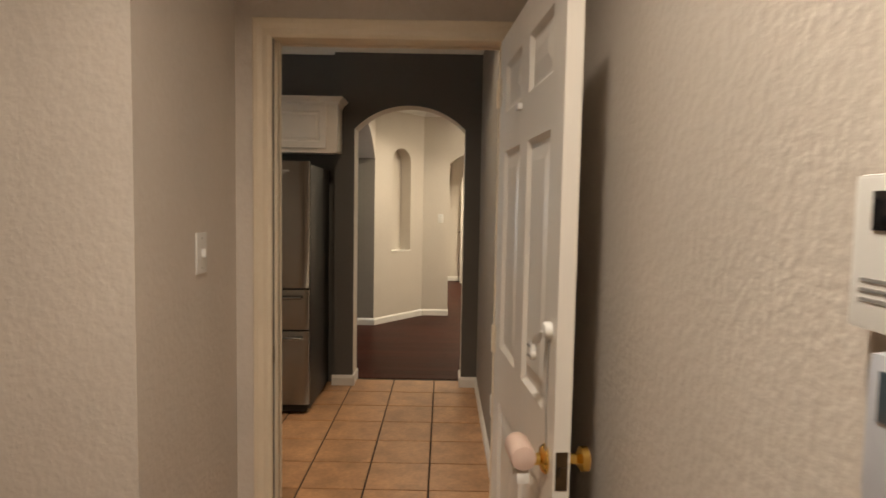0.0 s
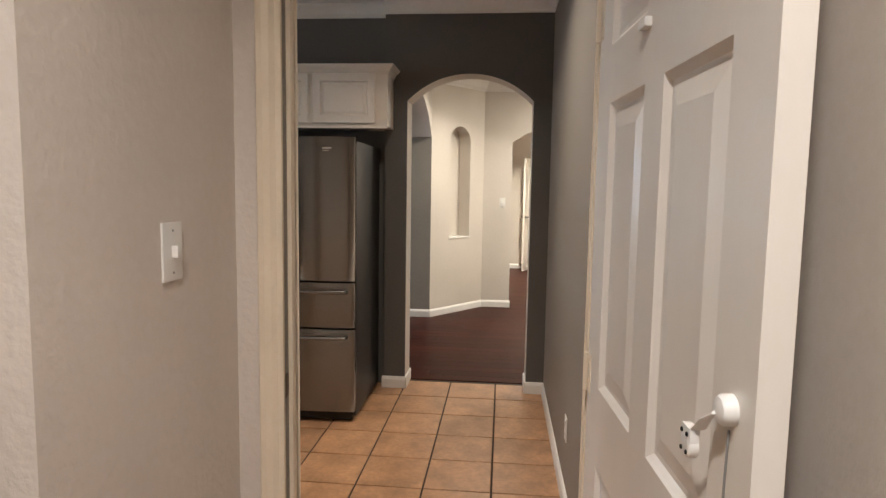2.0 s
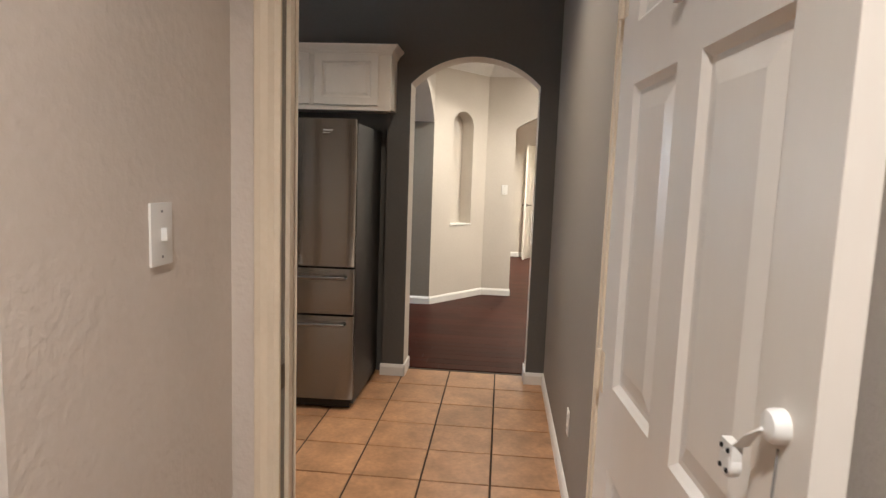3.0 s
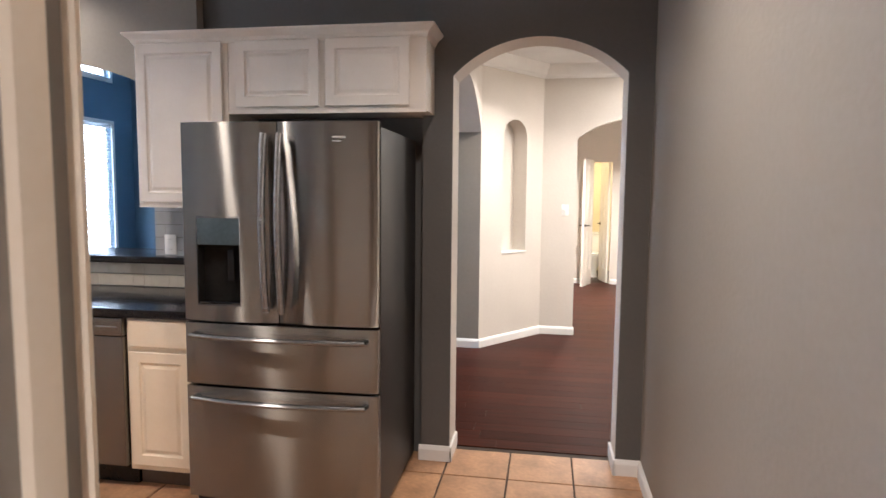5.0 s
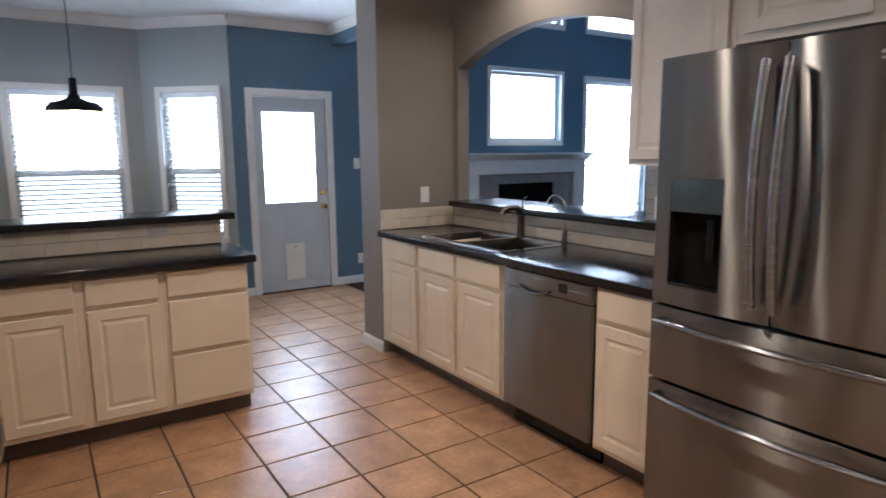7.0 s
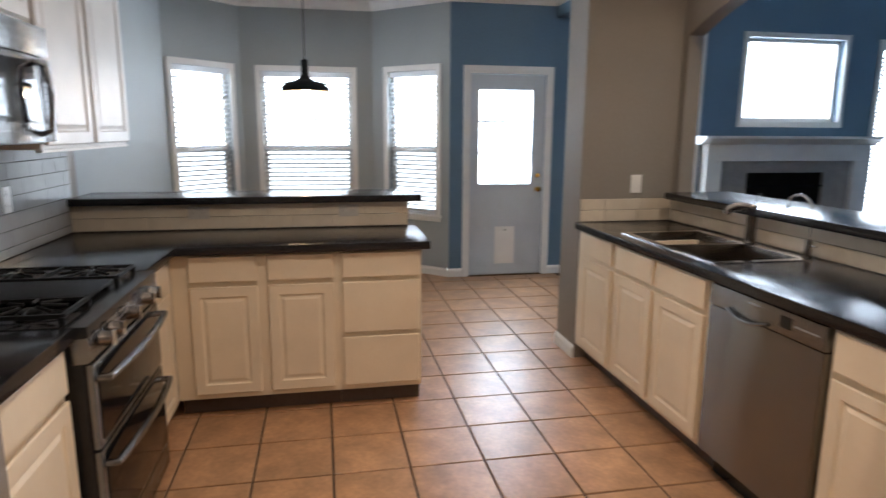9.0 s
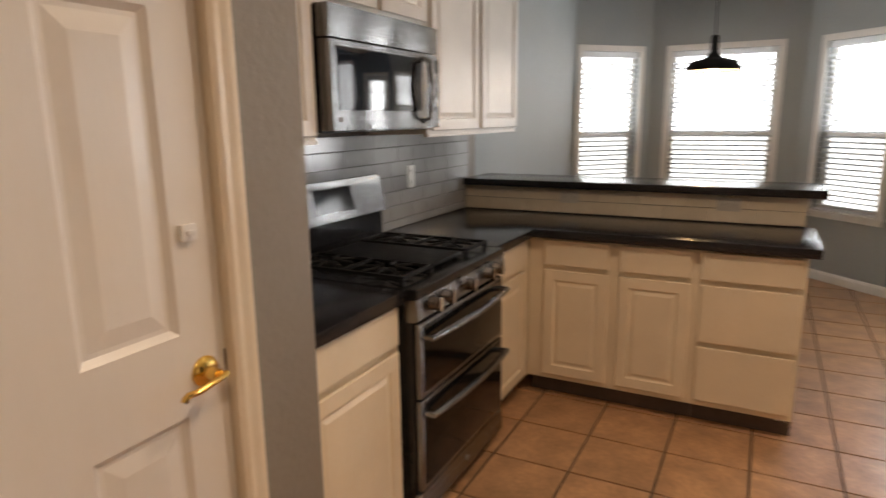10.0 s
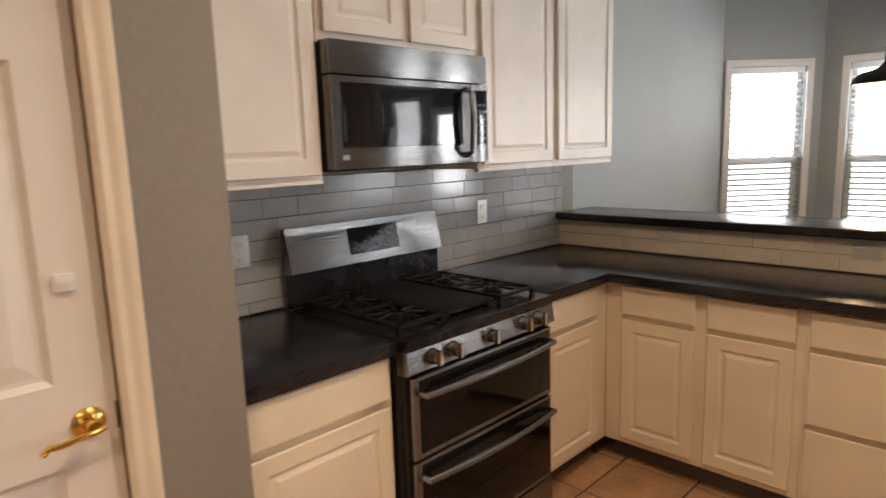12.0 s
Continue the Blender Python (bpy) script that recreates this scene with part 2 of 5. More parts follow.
TGROUT = mat("gray_grout", (0.13, 0.12, 0.11), 0.9, var=0.1, bump=0.3, bscale=150)
BRASS = mat("polished_brass", (0.78, 0.50, 0.14), 0.15, metal=1.0, var=0.08)
OLDBRASS = mat("aged_brass", (0.12, 0.08, 0.045), 0.4, metal=0.9, var=0.2)
PLASTIC = mat("white_plastic", (0.80, 0.78, 0.74), 0.35, var=0.03)
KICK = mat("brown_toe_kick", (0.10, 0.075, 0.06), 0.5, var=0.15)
BLIND = mat("white_blind", (0.82, 0.82, 0.82), 0.5, var=0.03)
thin = BLIND.node_tree.nodes.new("ShaderNodeBsdfTranslucent")
thin.inputs["Color"].default_value = (0.80, 0.82, 0.84, 1)
mx = BLIND.node_tree.nodes.new("ShaderNodeMixShader")
mx.inputs[0].default_value = 0.4
for k_, o_ in ((1, BLIND.node_tree.nodes["Principled BSDF"]), (2, thin)):
    BLIND.node_tree.links.new(o_.outputs[0], mx.inputs[k_])
BLIND.node_tree.links.new(mx.outputs[0], BLIND.node_tree.nodes["Material Output"].inputs["Surface"])
PANE = glass_mat("window_glass", (1, 1, 1))
STONE = mat("gray_hearth_tile", (0.30, 0.28, 0.26), 0.45, var=0.12, scale=8, bump=0.15, bscale=60)
SOOT = mat("black_firebox", (0.012, 0.011, 0.010), 0.9, var=0.3, scale=8)
BULB = glow("warm_bulb", (1.0, 0.72, 0.40), 15.0)
# emission stands in for daylight on the yard
YARD_GLOW = glow("yard_backdrop_glow", (0.80, 0.88, 0.92), 2.5)
CANLENS = glow("can_lens", (1.0, 0.85, 0.65), 3.0)
PINK = mat("pink_beige_plastic", (0.68, 0.50, 0.42), 0.4, var=0.05)
PORCELAIN = mat("white_porcelain", (0.8, 0.78, 0.72), 0.1, var=0.02)
BATHWALL = mat("yellow_bath_paint", (0.74, 0.64, 0.42), 0.6, var=0.05)
GRAYDOOR = mat("blue_gray_door_paint", (0.56, 0.60, 0.63), 0.4, var=0.04, bump=0.08, bscale=40)
for m_s, level in ((SOOT, 0.05), (IRON, 0.2), (BLACK, 0.35), (OVENGLASS, 0.25), (PLANK, 0.03)):
    m_s.node_tree.nodes["Principled BSDF"].inputs["Specular IOR Level"].default_value = level
INK = mat("gray_print", (0.25, 0.24, 0.23), 0.5)
KEYINK = mat("dark_gray_print", (0.06, 0.062, 0.066), 0.4)
LEAF = mat("outdoor_green", (0.16, 0.22, 0.10), 0.9, var=0.4, scale=2)

# ---- structure ----
CEILING = 2.79


def frame_of(p0, p1, z=0.0):
    """Local x runs from p0 to p1, local y points into the room on the left of that way."""
    d = math.degrees(math.atan2(p1[1] - p0[1], p1[0] - p0[0]))
    return pose(p0[0], p0[1], z, 0, 0, d), math.hypot(p1[0] - p0[0], p1[1] - p0[1])


def arch_curve(u0, u1, spring, rise, n=28):
    half, mid = (u1 - u0) / 2, (u0 + u1) / 2
    r = (half * half + rise * rise) / (2 * rise)
    a = math.asin(min(1, half / r))
    return [(mid + r * math.sin(-a + 2 * a * i / n), spring + rise - r + r * math.cos(-a + 2 * a * i / n)) for i in range(n + 1)]


def wall(name, p0, p1, material, z0=0.0, z1=CEILING, thick=0.12, openings=(), label="", bevel=0.0):
    """Wall with openings (u0, u1, bottom, top, rise); rise above 0 gives an arched head whose springing is at top."""
    m, length = frame_of(p0, p1)
    me, at = Mesh(), 0.0
    for u0, u1, b, t, rise in sorted(openings):
        if u0 > at:
            me.box(at, -thick, z0, u0, 0, z1)
        if b > z0:
            me.box(u0, -thick, z0, u1, 0, b)
        if rise:
            c = arch_curve(u0, u1, t, rise)
            vs = [p for x, z in c for p in ((x, -thick, z), (x, 0, z), (x, 0, z1), (x, -thick, z1))]
            fs = [(4 * i + j, 4 * i + (j + 1) % 4, 4 * i + 4 + (j + 1) % 4, 4 * i + 4 + j) for i in range(len(c) - 1) for j in range(4)]
            me.add(vs, fs + [(0, 3, 2, 1), tuple(len(vs) - 4 + j for j in range(4))])
        elif t < z1:
            me.box(u0, -thick, t, u1, 0, z1)
        at = u1
    if at < length:
        me.box(at, -thick, z0, length, 0, z1)
    return single(name, me, material, m, label or "painted plaster wall", "wall", kind="structure")


def moulding(name, p0, p1, profile, material, z, label, e0=0.0, e1=0.0):
    """Profile of (out from the wall, height) drawn along a wall's foot or head; e0 and e1 lengthen its ends."""
    m, length = frame_of(p0, p1, z)
    return single(name, Mesh().prism(profile, -e0, length + e1), material, m, label, "trim", kind="structure")


BASE = [(0, 0), (0.014, 0), (0.014, 0.062), (0.010, 0.072), (0.005, 0.082), (0, 0.086)]
CROWN = [(0, -0.09), (0.010, -0.09), (0.016, -0.078), (0.030, -0.066), (0.052, -0.032), (0.064, -0.018), (0.070, -0.006), (0.070, 0), (0, 0)]


def baseboard(p0, p1, e0=0.0, e1=0.0):
    return moulding("baseboard", p0, p1, BASE, TRIM, 0.001, "white painted baseboard along the wall", e0, e1)


def crown(p0, p1, e0=0.0, e1=0.0, z=CEILING):
    return moulding("trim", p0, p1, CROWN, TRIM, z - 0.001, "white crown moulding under the ceiling", e0, e1)


# kitchen walls
XR, YA, YB = 0.320, 5.17, 5.40
wall("wall_right", (XR, 2.34), (XR, YA), GRAY)
wall("wall_arch_back", (2.3, YA + 0.012), (-0.86, YA + 0.012), FOYER, thick=YB - YA - 0.012, openings=[(2.3 - 0.192, 2.3 + 0.70, 0, 2.10, 0.19)], label="pale beige jamb and head of the arched opening")
# shade on the arch and refrigerator walls is put into their darker gray
wall("wall_arch", (2.3, YA), (-0.86, YA), SHADED_GRAY, thick=0.0115, openings=[(2.3 - 0.192, 2.3 + 0.70, 0, 2.10, 0.19)], label="gray wall with an arched opening")
wall("wall_back", (-0.86, 5.27), (-2.17, 5.27), SHADED_GRAY, thick=YB - 5.27)
wall("wall_pass", (-2.17, 5.20), (-4.27, 5.20), GRAY, thick=0.10, openings=[(0.29, 2.04, 1.06, 2.07, 0.19)], label="gray wall with an arched pass-through above the bar")
wall("wall_stub", (-4.27, 5.30), (-4.27, 4.56), GRAY, thick=0.30, label="short gray wall at the end of the sink counter")
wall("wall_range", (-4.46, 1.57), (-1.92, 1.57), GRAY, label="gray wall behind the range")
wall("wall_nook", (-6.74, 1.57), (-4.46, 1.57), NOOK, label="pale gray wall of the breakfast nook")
wall("wall_pantry_side", (-1.92, 1.45), (-1.92, 2.189), GRAY)
wall("wall_south", (-1.92, 2.28), (0.345, 2.28), GRAY, thick=0.09, openings=[(0.260, 1.040, 0, 2.05, 0), (1.375, 2.138, 0, 2.05, 0)], label="gray wall with the pantry door and the hall doorway")
# breakfast bay
BAY = [(-6.74, 1.56), (-7.38, 2.16), (-7.38, 3.50), (-6.70, 4.20)]
BAY_WINDOWS = [(0.145, 0.792), (0.225, 1.142), (0.155, 0.765)]
for k in range(3):
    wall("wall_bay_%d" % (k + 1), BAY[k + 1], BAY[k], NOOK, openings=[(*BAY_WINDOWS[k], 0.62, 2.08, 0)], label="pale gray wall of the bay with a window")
XW, YN = -6.70, 10.9
# living room windows: near and far end along y, bottom, top
LIVING_WINDOWS = [(5.72, 6.87, 0.42, 2.48), (7.42, 8.61, 1.60, 2.48), (9.11, 10.40, 0.42, 2.45), (7.42, 8.61, 3.12, 3.75), (9.11, 10.40, 3.12, 3.75)]
D0, D1 = 4.405, 5.195
lower = [(YN - D1, YN - D0, 0, 2.05, 0)] + [(YN - b_, YN - a_, lo, hi, 0) for a_, b_, lo, hi in LIVING_WINDOWS[:3]]
wall("wall_west", (XW, YN), (XW, 4.20), BLUE, z1=2.80, openings=lower, label="blue wall with the garden door, fireplace and windows")
wall("wall_west_upper", (XW, YN), (XW, 4.20), BLUE, z0=2.80, z1=5.2, openings=[(YN - b_, YN - a_, lo, hi, 0) for a_, b_, lo, hi in LIVING_WINDOWS[3:]], label="blue upper wall with high windows")
wall("wall_header", (-4.57, 5.28), (XW, 5.28), BLUE, z0=2.60, z1=CEILING, label="blue header between the nook and the living room")
# living room
wall("wall_living_north", (-1.12, YN), (XW, YN), BLUE, z1=5.2)
wall("wall_living_south", (XW, 5.405), (-0.70, 5.405), BLUE, z0=CEILING, z1=5.2)
wall("wall_living_east", (-1.12, 8.2), (-1.12, YN), BLUE, z1=5.2)
wall("wall_living_east_upper", (-1.12, 5.4), (-1.12, 8.2), BLUE, z0=CEILING, z1=5.2)
# foyer
wall("wall_foyer_left", (-0.815, 7.72), (-0.815, 5.405), FOYER, thick=0.30, openings=[(0.0, 2.05, 0, 2.05, 0.36)], label="beige wall with an arched opening to the living room")
single("wall_jamb", Mesh().box(-1.115, 7.72, 0, -0.815, 7.80, CEILING), GRAY, pose(0, 0, 0), "gray jamb of the arched opening", "wall", kind="structure")
NICHE_W, NICHE_B, NICHE_T = 0.36, 0.90, 2.03
m_n, len_n = frame_of((-0.25, 8.465), (-0.815, 7.72))
un = len_n / 2 - 0.03
wall("wall_niche", (-0.25, 8.465), (-0.815, 7.72), FOYER, thick=0.17, openings=[(un - NICHE_W / 2, un + NICHE_W / 2, NICHE_B, NICHE_T, NICHE_W / 2 - 0.002)], label="beige angled wall with an arched niche")
single("niche", Mesh().box(un - 0.22, -0.21, NICHE_B - 0.05, un + 0.22, -0.171, NICHE_T + 0.25), FOYER, m_n, "beige back of the arched wall niche", "niche", kind="structure")
single("niche_sill", Mesh().box(un - NICHE_W / 2 - 0.01, -0.169, NICHE_B - 0.012, un + NICHE_W / 2 + 0.01, 0.008, NICHE_B + 0.004), TRIM, m_n, "white sill of the arched wall niche", "sill", kind="structure", bevel=0.003)
wall("wall_foyer_back", (2.3, 8.465), (-0.25, 8.465), FOYER, openings=[(1.05, 2.20, 0, 2.05, 0.20)], label="beige wall with an arch to the far hall")
wall("wall_foyer_right", (2.3, 5.4), (2.3, 8.465), FOYER)
wall("wall_far_left", (-0.40, 12.4), (-0.40, 8.585), FOYER)
wall("wall_far_right", (1.65, 8.585), (1.65, 12.4), FOYER)
wall("wall_far_end", (1.65, 12.35), (-0.40, 12.35), FOYER, openings=[(0.80, 1.12, 0, 2.0, 0)], label="beige wall at the end of the far hall")
for n_, a_, b_ in (("wall_bath_left", (0.2, 14.2), (0.2, 12.475)), ("wall_bath_end", (1.5, 14.2), (0.2, 14.2)), ("wall_bath_right", (1.5, 12.475), (1.5, 14.2))):
    wall(n_, a_, b_, BATHWALL)
# entry hall
XL, XH = -0.66, 0.40
wall("wall_hall_left", (XL, 2.185), (XL, 1.505), CREAM, thick=0.25, label="cream textured plaster wall with a light switch")
wall("wall_hall_corner", (XL - 0.25, 1.505), (-2.2, 1.505), CREAM)
wall("wall_hall_right", (XH, -1.2), (XH, 2.185), CREAM, label="cream textured plaster wall beside the open door")
wall("wall_hall_door", (XH, 2.183), (XL, 2.183), CREAM, thick=0.006, openings=[(XH - 0.218, XH + 0.545, 0, 2.05, 0)])
wall("wall_entry_back", (-2.2, -1.2), (XH, -1.2), CREAM)
wall("wall_entry_left", (-2.2, 1.505), (-2.2, -1.2), CREAM)

# ceilings
single("ceiling", Mesh().box(-7.55, 1.40, CEILING, 0.50, 5.40, CEILING + 0.1), CEIL, pose(0, 0, 0), "flat painted kitchen ceiling", "ceiling", kind="structure")
single("ceiling_hall", Mesh().box(-2.4, -1.4, CEILING, 0.55, 1.399, CEILING + 0.1).box(-1.0, 1.40, CEILING - 0.004, 0.5, 2.188, CEILING - 0.001), CEIL, pose(0, 0, 0), "flat painted hall ceiling", "ceiling", kind="structure")
single("ceiling_foyer", Mesh().box(-1.12, 5.40, CEILING, 2.5, 12.5, CEILING + 0.1), CEIL, pose(0, 0, 0), "flat painted foyer ceiling", "ceiling", kind="structure")
single("ceiling_bath", Mesh().box(0.0, 12.51, 2.45, 1.7, 14.4, 2.55), CEIL, pose(0, 0, 0), "painted bathroom ceiling", "ceiling", kind="structure")
single("ceiling_living", Mesh().box(-6.9, 5.40, 5.2, -1.0, 11.1, 5.3), CEIL, pose(0, 0, 0), "high painted living room ceiling", "ceiling", kind="structure")

# mouldings
for a_, b_ in (((XR, 2.34), (XR, YA)), ((XR, YA), (-0.86, YA)), ((-4.27, 5.20), (-4.27, 4.56)), ((-4.27, 4.56), (-4.57, 4.56)), ((-6.74, 1.57), (-1.92, 1.57)),
               ((-1.92, 1.57), (-1.92, 2.28)), ((-1.92, 2.28), (0.345, 2.28)), ((-4.57, 5.28), (XW, 5.28))):
    crown(a_, b_)
crown((-0.86, 5.27), (-2.17, 5.27))
crown((-2.17, 5.20), (-4.27, 5.20))
for k in range(3):
    crown(BAY[k + 1], BAY[k], 0.02, 0.02)
crown((XW, 5.28), (XW, 4.20))
for a_, b_ in (((0.10, 8.465), (-0.25, 8.465)), ((-0.25, 8.465), (-0.815, 7.72)), ((2.3, 8.465), (0.10, 8.465)), ((-0.815, 7.72), (-0.815, 5.405))):
    moulding("trim", a_, b_, [(u * 1.45, v * 1.45) for u, v in CROWN], TRIM, CEILING - 0.001, "wide white crown moulding under the foyer ceiling", 0.01, 0.01)
for a_, b_ in (((XR, 2.36), (XR, YA)), ((XR, YA), (0.192, YA)), ((-0.70, YA), (-0.86, YA)), ((-4.27, 4.56), (-4.57, 4.56)), ((-4.57, 4.56), (-4.57, 5.40)), ((-6.74, 1.57), (-4.62, 1.57)),
               ((XW, 4.34), (XW, 4.20)), ((XW, 6.95), (XW, 5.26)), ((0.10, 8.465), (-0.25, 8.465)), ((-0.25, 8.465), (-0.815, 7.72)), ((-0.815, 7.72), (-1.115, 7.72)),
               ((0.50, 12.35), (-0.40, 12.35)), ((1.65, 12.35), (0.88, 12.35)), ((XL, 2.17), (XL, 1.505)), ((-0.40, 12.35), (-0.40, 8.6))):
    baseboard(a_, b_, 0.012, 0.012)
for k in range(3):
    baseboard(BAY[k + 1], BAY[k])
for x_, s_ in ((-0.70, 1), (0.192, -1)):
    single("baseboard", Mesh().box(x_, YA - 0.014, 0.001, x_ + s_ * 0.014, YB, 0.086), TRIM, pose(0, 0, 0), "white painted baseboard in the arch jamb", "trim", kind="structure", bevel=0.004)

# door linings and casings of the hall doorway
DX0, DX1 = -0.545, 0.218


def casing(name, m, width, height, w=0.062, lining=0.10, material=CASING, label="cream painted door casing"):
    """Casing round an opening from local x 0 to width, on the local +y face, with a lining that goes back through the wall."""
    root = thing(name, m, label, "door frame", kind="structure")
    prof = [(0, 0), (0, 0.010), (0.012, 0.016), (0.028, 0.014), (0.044, 0.018), (w - 0.004, 0.018), (w, 0.012), (w, 0)]
    for side in (-1, 1):
        me = Mesh()
        x = 0 if side < 0 else width
        pts = [(x + side * (a - 0.006), b) for a, b in prof]
        n = len(pts)
        top = [height + 0.0 + a - 0.006 for a, _ in prof]
        me.add([(px, py, 0) for px, py in pts] + [(px, py, top[i]) for i, (px, py) in enumerate(pts)],
               [(i, (i + 1) % n, (i + 1) % n + n, i + n) for i in range(n)] + [tuple(range(n)), tuple(range(2 * n - 1, n - 1, -1))])
        part("casing_side", me, material, root)
        part("jamb", Mesh().box(x, 0.0, 0, x + side * 0.016, -lining, height), material, root, bevel=0.001)
        part("stop", Mesh().box(x, -lining * 0.45, 0, x - side * 0.011, -lining * 0.75, height), material, root, bevel=0.001)
    me = Mesh()
    n = len(prof)
    rows = []
    for sx in (-1, 1):
        rows += [((0 if sx < 0 else width) + sx * (a - 0.006), b, height + a - 0.006) for a, b in prof]
    me.add(rows, [(i, (i + 1) % n, (i + 1) % n + n, i + n) for i in range(n)] + [tuple(range(n)), tuple(range(2 * n - 1, n - 1, -1))])
    part("casing_head", me, material, root)
    part("head_jamb", Mesh().box(0, 0, height, width, -lining, height + 0.016), material, root, bevel=0.001)
    return root


hall_frame = casing("doorway_1", frame_of((DX1, 2.183), (DX0, 2.183))[0], DX1 - DX0, 2.04, lining=0.095)
casing("doorway_1_back", frame_of((DX0, 2.281), (DX1, 2.281))[0], DX1 - DX0, 2.04, lining=0.001)
single("strike_plate", Mesh().box(0, 0, -0.03, 0.003, 0.026, 0.03).box(0.0005, -0.012, -0.012, 0.0035, 0.001, 0.012), OLDBRASS, pose(DX0 + 0.0002, 2.193, 0.985), "aged brass strike plate in the door jamb", "strike plate", bevel=0.001)

# floors
single("ground", Mesh().box(-60, -60, -0.4, 60, 60, -0.3), LEAF, pose(0, 0, 0), "grassy ground outside the windows", "ground", kind="structure")
floor = single("floor", Mesh().box(-7.6, -1.4, -0.12, 0.6, 5.40, -0.006), GROUT, pose(0, 0, 0), "beige ceramic tile floor with dark grout", "floor", kind="structure")
wood = single("floor_wood", Mesh().box(-6.9, 5.401, -0.12, 2.5, 14.4, -0.004), SEAM, pose(0, 0, 0), "dark cherry wood plank floor", "floor", kind="structure")
wood2 = single("floor_living", Mesh().box(-6.9, 5.41, -0.0035, -1.13, 10.8, 0.0), PLANK, pose(0, 0, 0), "dark wood floor of the living room", "floor", kind="structure")

# ---- cabinets ----
FRONT = [(0.010, 0.0), (0.002, -0.012), (0, -0.017), (0.004, -0.022), (0.052, -0.022), (0.056, -0.0155), (0.060, -0.0130), (0.066, -0.0130), (0.082, -0.0195), (0.085, -0.0195)]
SLAB = [(0.014, 0.0), (0.003, -0.012), (0, -0.016), (0.003, -0.021), (0.008, -0.022), (0.010, -0.022)]


def cabinet_door(parent, x0, z0, x1, z1, paint=CABPAINT):
    k = min(1.0, (x1 - x0) / 0.32)
    return part("door", Mesh().rings(x0, z0, x1, z1, [(a * k, y) for a, y in FRONT]), paint, parent)


def drawer_front(parent, x0, z0, x1, z1, paint=BASEPAINT):
    return part("drawer_front", Mesh().rings(x0, z0, x1, z1, SLAB), paint, parent)


def base_cabinet(m, width, fronts, label, depth=0.58, height=0.872, group="base cabinets", sink=False):
    """Base unit with its face at local y 0, towards -y. fronts: ('door'|'drawer', x0, z0, x1, z1)."""
    root = thing("base_cabinet", m, label, "cabinet", group)
    if sink:
        part("body", Mesh().box(0, 0, 0.105, width, depth, 0.70), BASEPAINT, root, bevel=0.001)
        part("face_rail", Mesh().box(0, 0, 0.7005, width, 0.02, height), BASEPAINT, root)
    else:
        part("body", Mesh().box(0, 0, 0.105, width, depth, height), BASEPAINT, root, bevel=0.001)
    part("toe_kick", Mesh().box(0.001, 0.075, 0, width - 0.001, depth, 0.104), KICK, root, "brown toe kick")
    for kind, x0, z0, x1, z1 in fronts:
        (cabinet_door if kind == "door" else drawer_front)(root, x0, z0, x1, z1, BASEPAINT)
    return root


def wall_cabinet(m, width, z0, z1, doors, label, depth=0.33, group="wall cabinets"):
    root = thing("wall_cabinet", m, label, "cabinet", group)
    part("body", Mesh().box(0, 0, z0, width, depth, z1), CABPAINT, root, bevel=0.001)
    part("bottom_rail", Mesh().box(0.0, -0.004, z0 - 0.012, width, 0.02, z0 - 0.0005), CABPAINT, root, bevel=0.002)
    for x0, a, x1, b in doors:
        cabinet_door(root, x0, a, x1, b)
    return root


DR, DD = (0.728, 0.862), (0.135, 0.706)
# sink run, faces the range
SY = 4.565
base_cabinet(pose(-4.265, SY, 0), 0.515, [("drawer", 0.10, DR[0], 0.495, DR[1]), ("door", 0.10, DD[0], 0.495, DD[1])], "off-white base cabinet with a raised panel door beside the sink")
base_cabinet(pose(-3.748, SY, 0), 0.905, [("drawer", 0.045, DR[0], 0.43, DR[1]), ("door", 0.045, DD[0], 0.43, DD[1]), ("drawer", 0.475, DR[0], 0.87, DR[1]), ("door", 0.475, DD[0], 0.87, DD[1])],
             "off-white double sink cabinet with raised panel doors", sink=True)
base_cabinet(pose(-2.205, SY, 0), 0.36, [("drawer", 0.02, DR[0], 0.345, DR[1]), ("door", 0.02, DD[0], 0.345, DD[1])], "off-white base cabinet between dishwasher and refrigerator")
# peninsula, faces the refrigerator side
PX = -3.765
base_cabinet(pose(PX, 2.1965, 0, 0, 0, 90), 0.8245, [("drawer", 0.086, DR[0], 0.418, DR[1]), ("door", 0.086, DD[0], 0.418, DD[1]), ("drawer", 0.467, DR[0], 0.797, DR[1]), ("door", 0.467, DD[0], 0.797, DD[1])],
             "off-white double base cabinet in the peninsula", depth=0.52, group="peninsula cabinets")
base_cabinet(pose(PX, 3.022, 0, 0, 0, 90), 0.435, [("drawer", 0.015, DR[0], 0.42, DR[1]), ("drawer", 0.015, 0.428, 0.42, 0.706), ("drawer", 0.015, 0.135, 0.42, 0.406)],
             "off-white cabinet with three drawers at the peninsula end", depth=0.52, group="peninsula cabinets")
# range run, faces the sink
RY = 2.195
base_cabinet(pose(-1.925, RY, 0, 0, 0, 180), 0.52, [("drawer", 0.02, DR[0], 0.50, DR[1]), ("door", 0.02, DD[0], 0.50, DD[1])], "off-white base cabinet beside the range and pantry wall", group="range wall cabinets")
base_cabinet(pose(-3.228, RY, 0, 0, 0, 180), 0.5365, [("drawer", 0.025, DR[0], 0.43, DR[1]), ("door", 0.025, DD[0], 0.43, DD[1])], "off-white corner base cabinet beside the range", group="range wall cabinets")
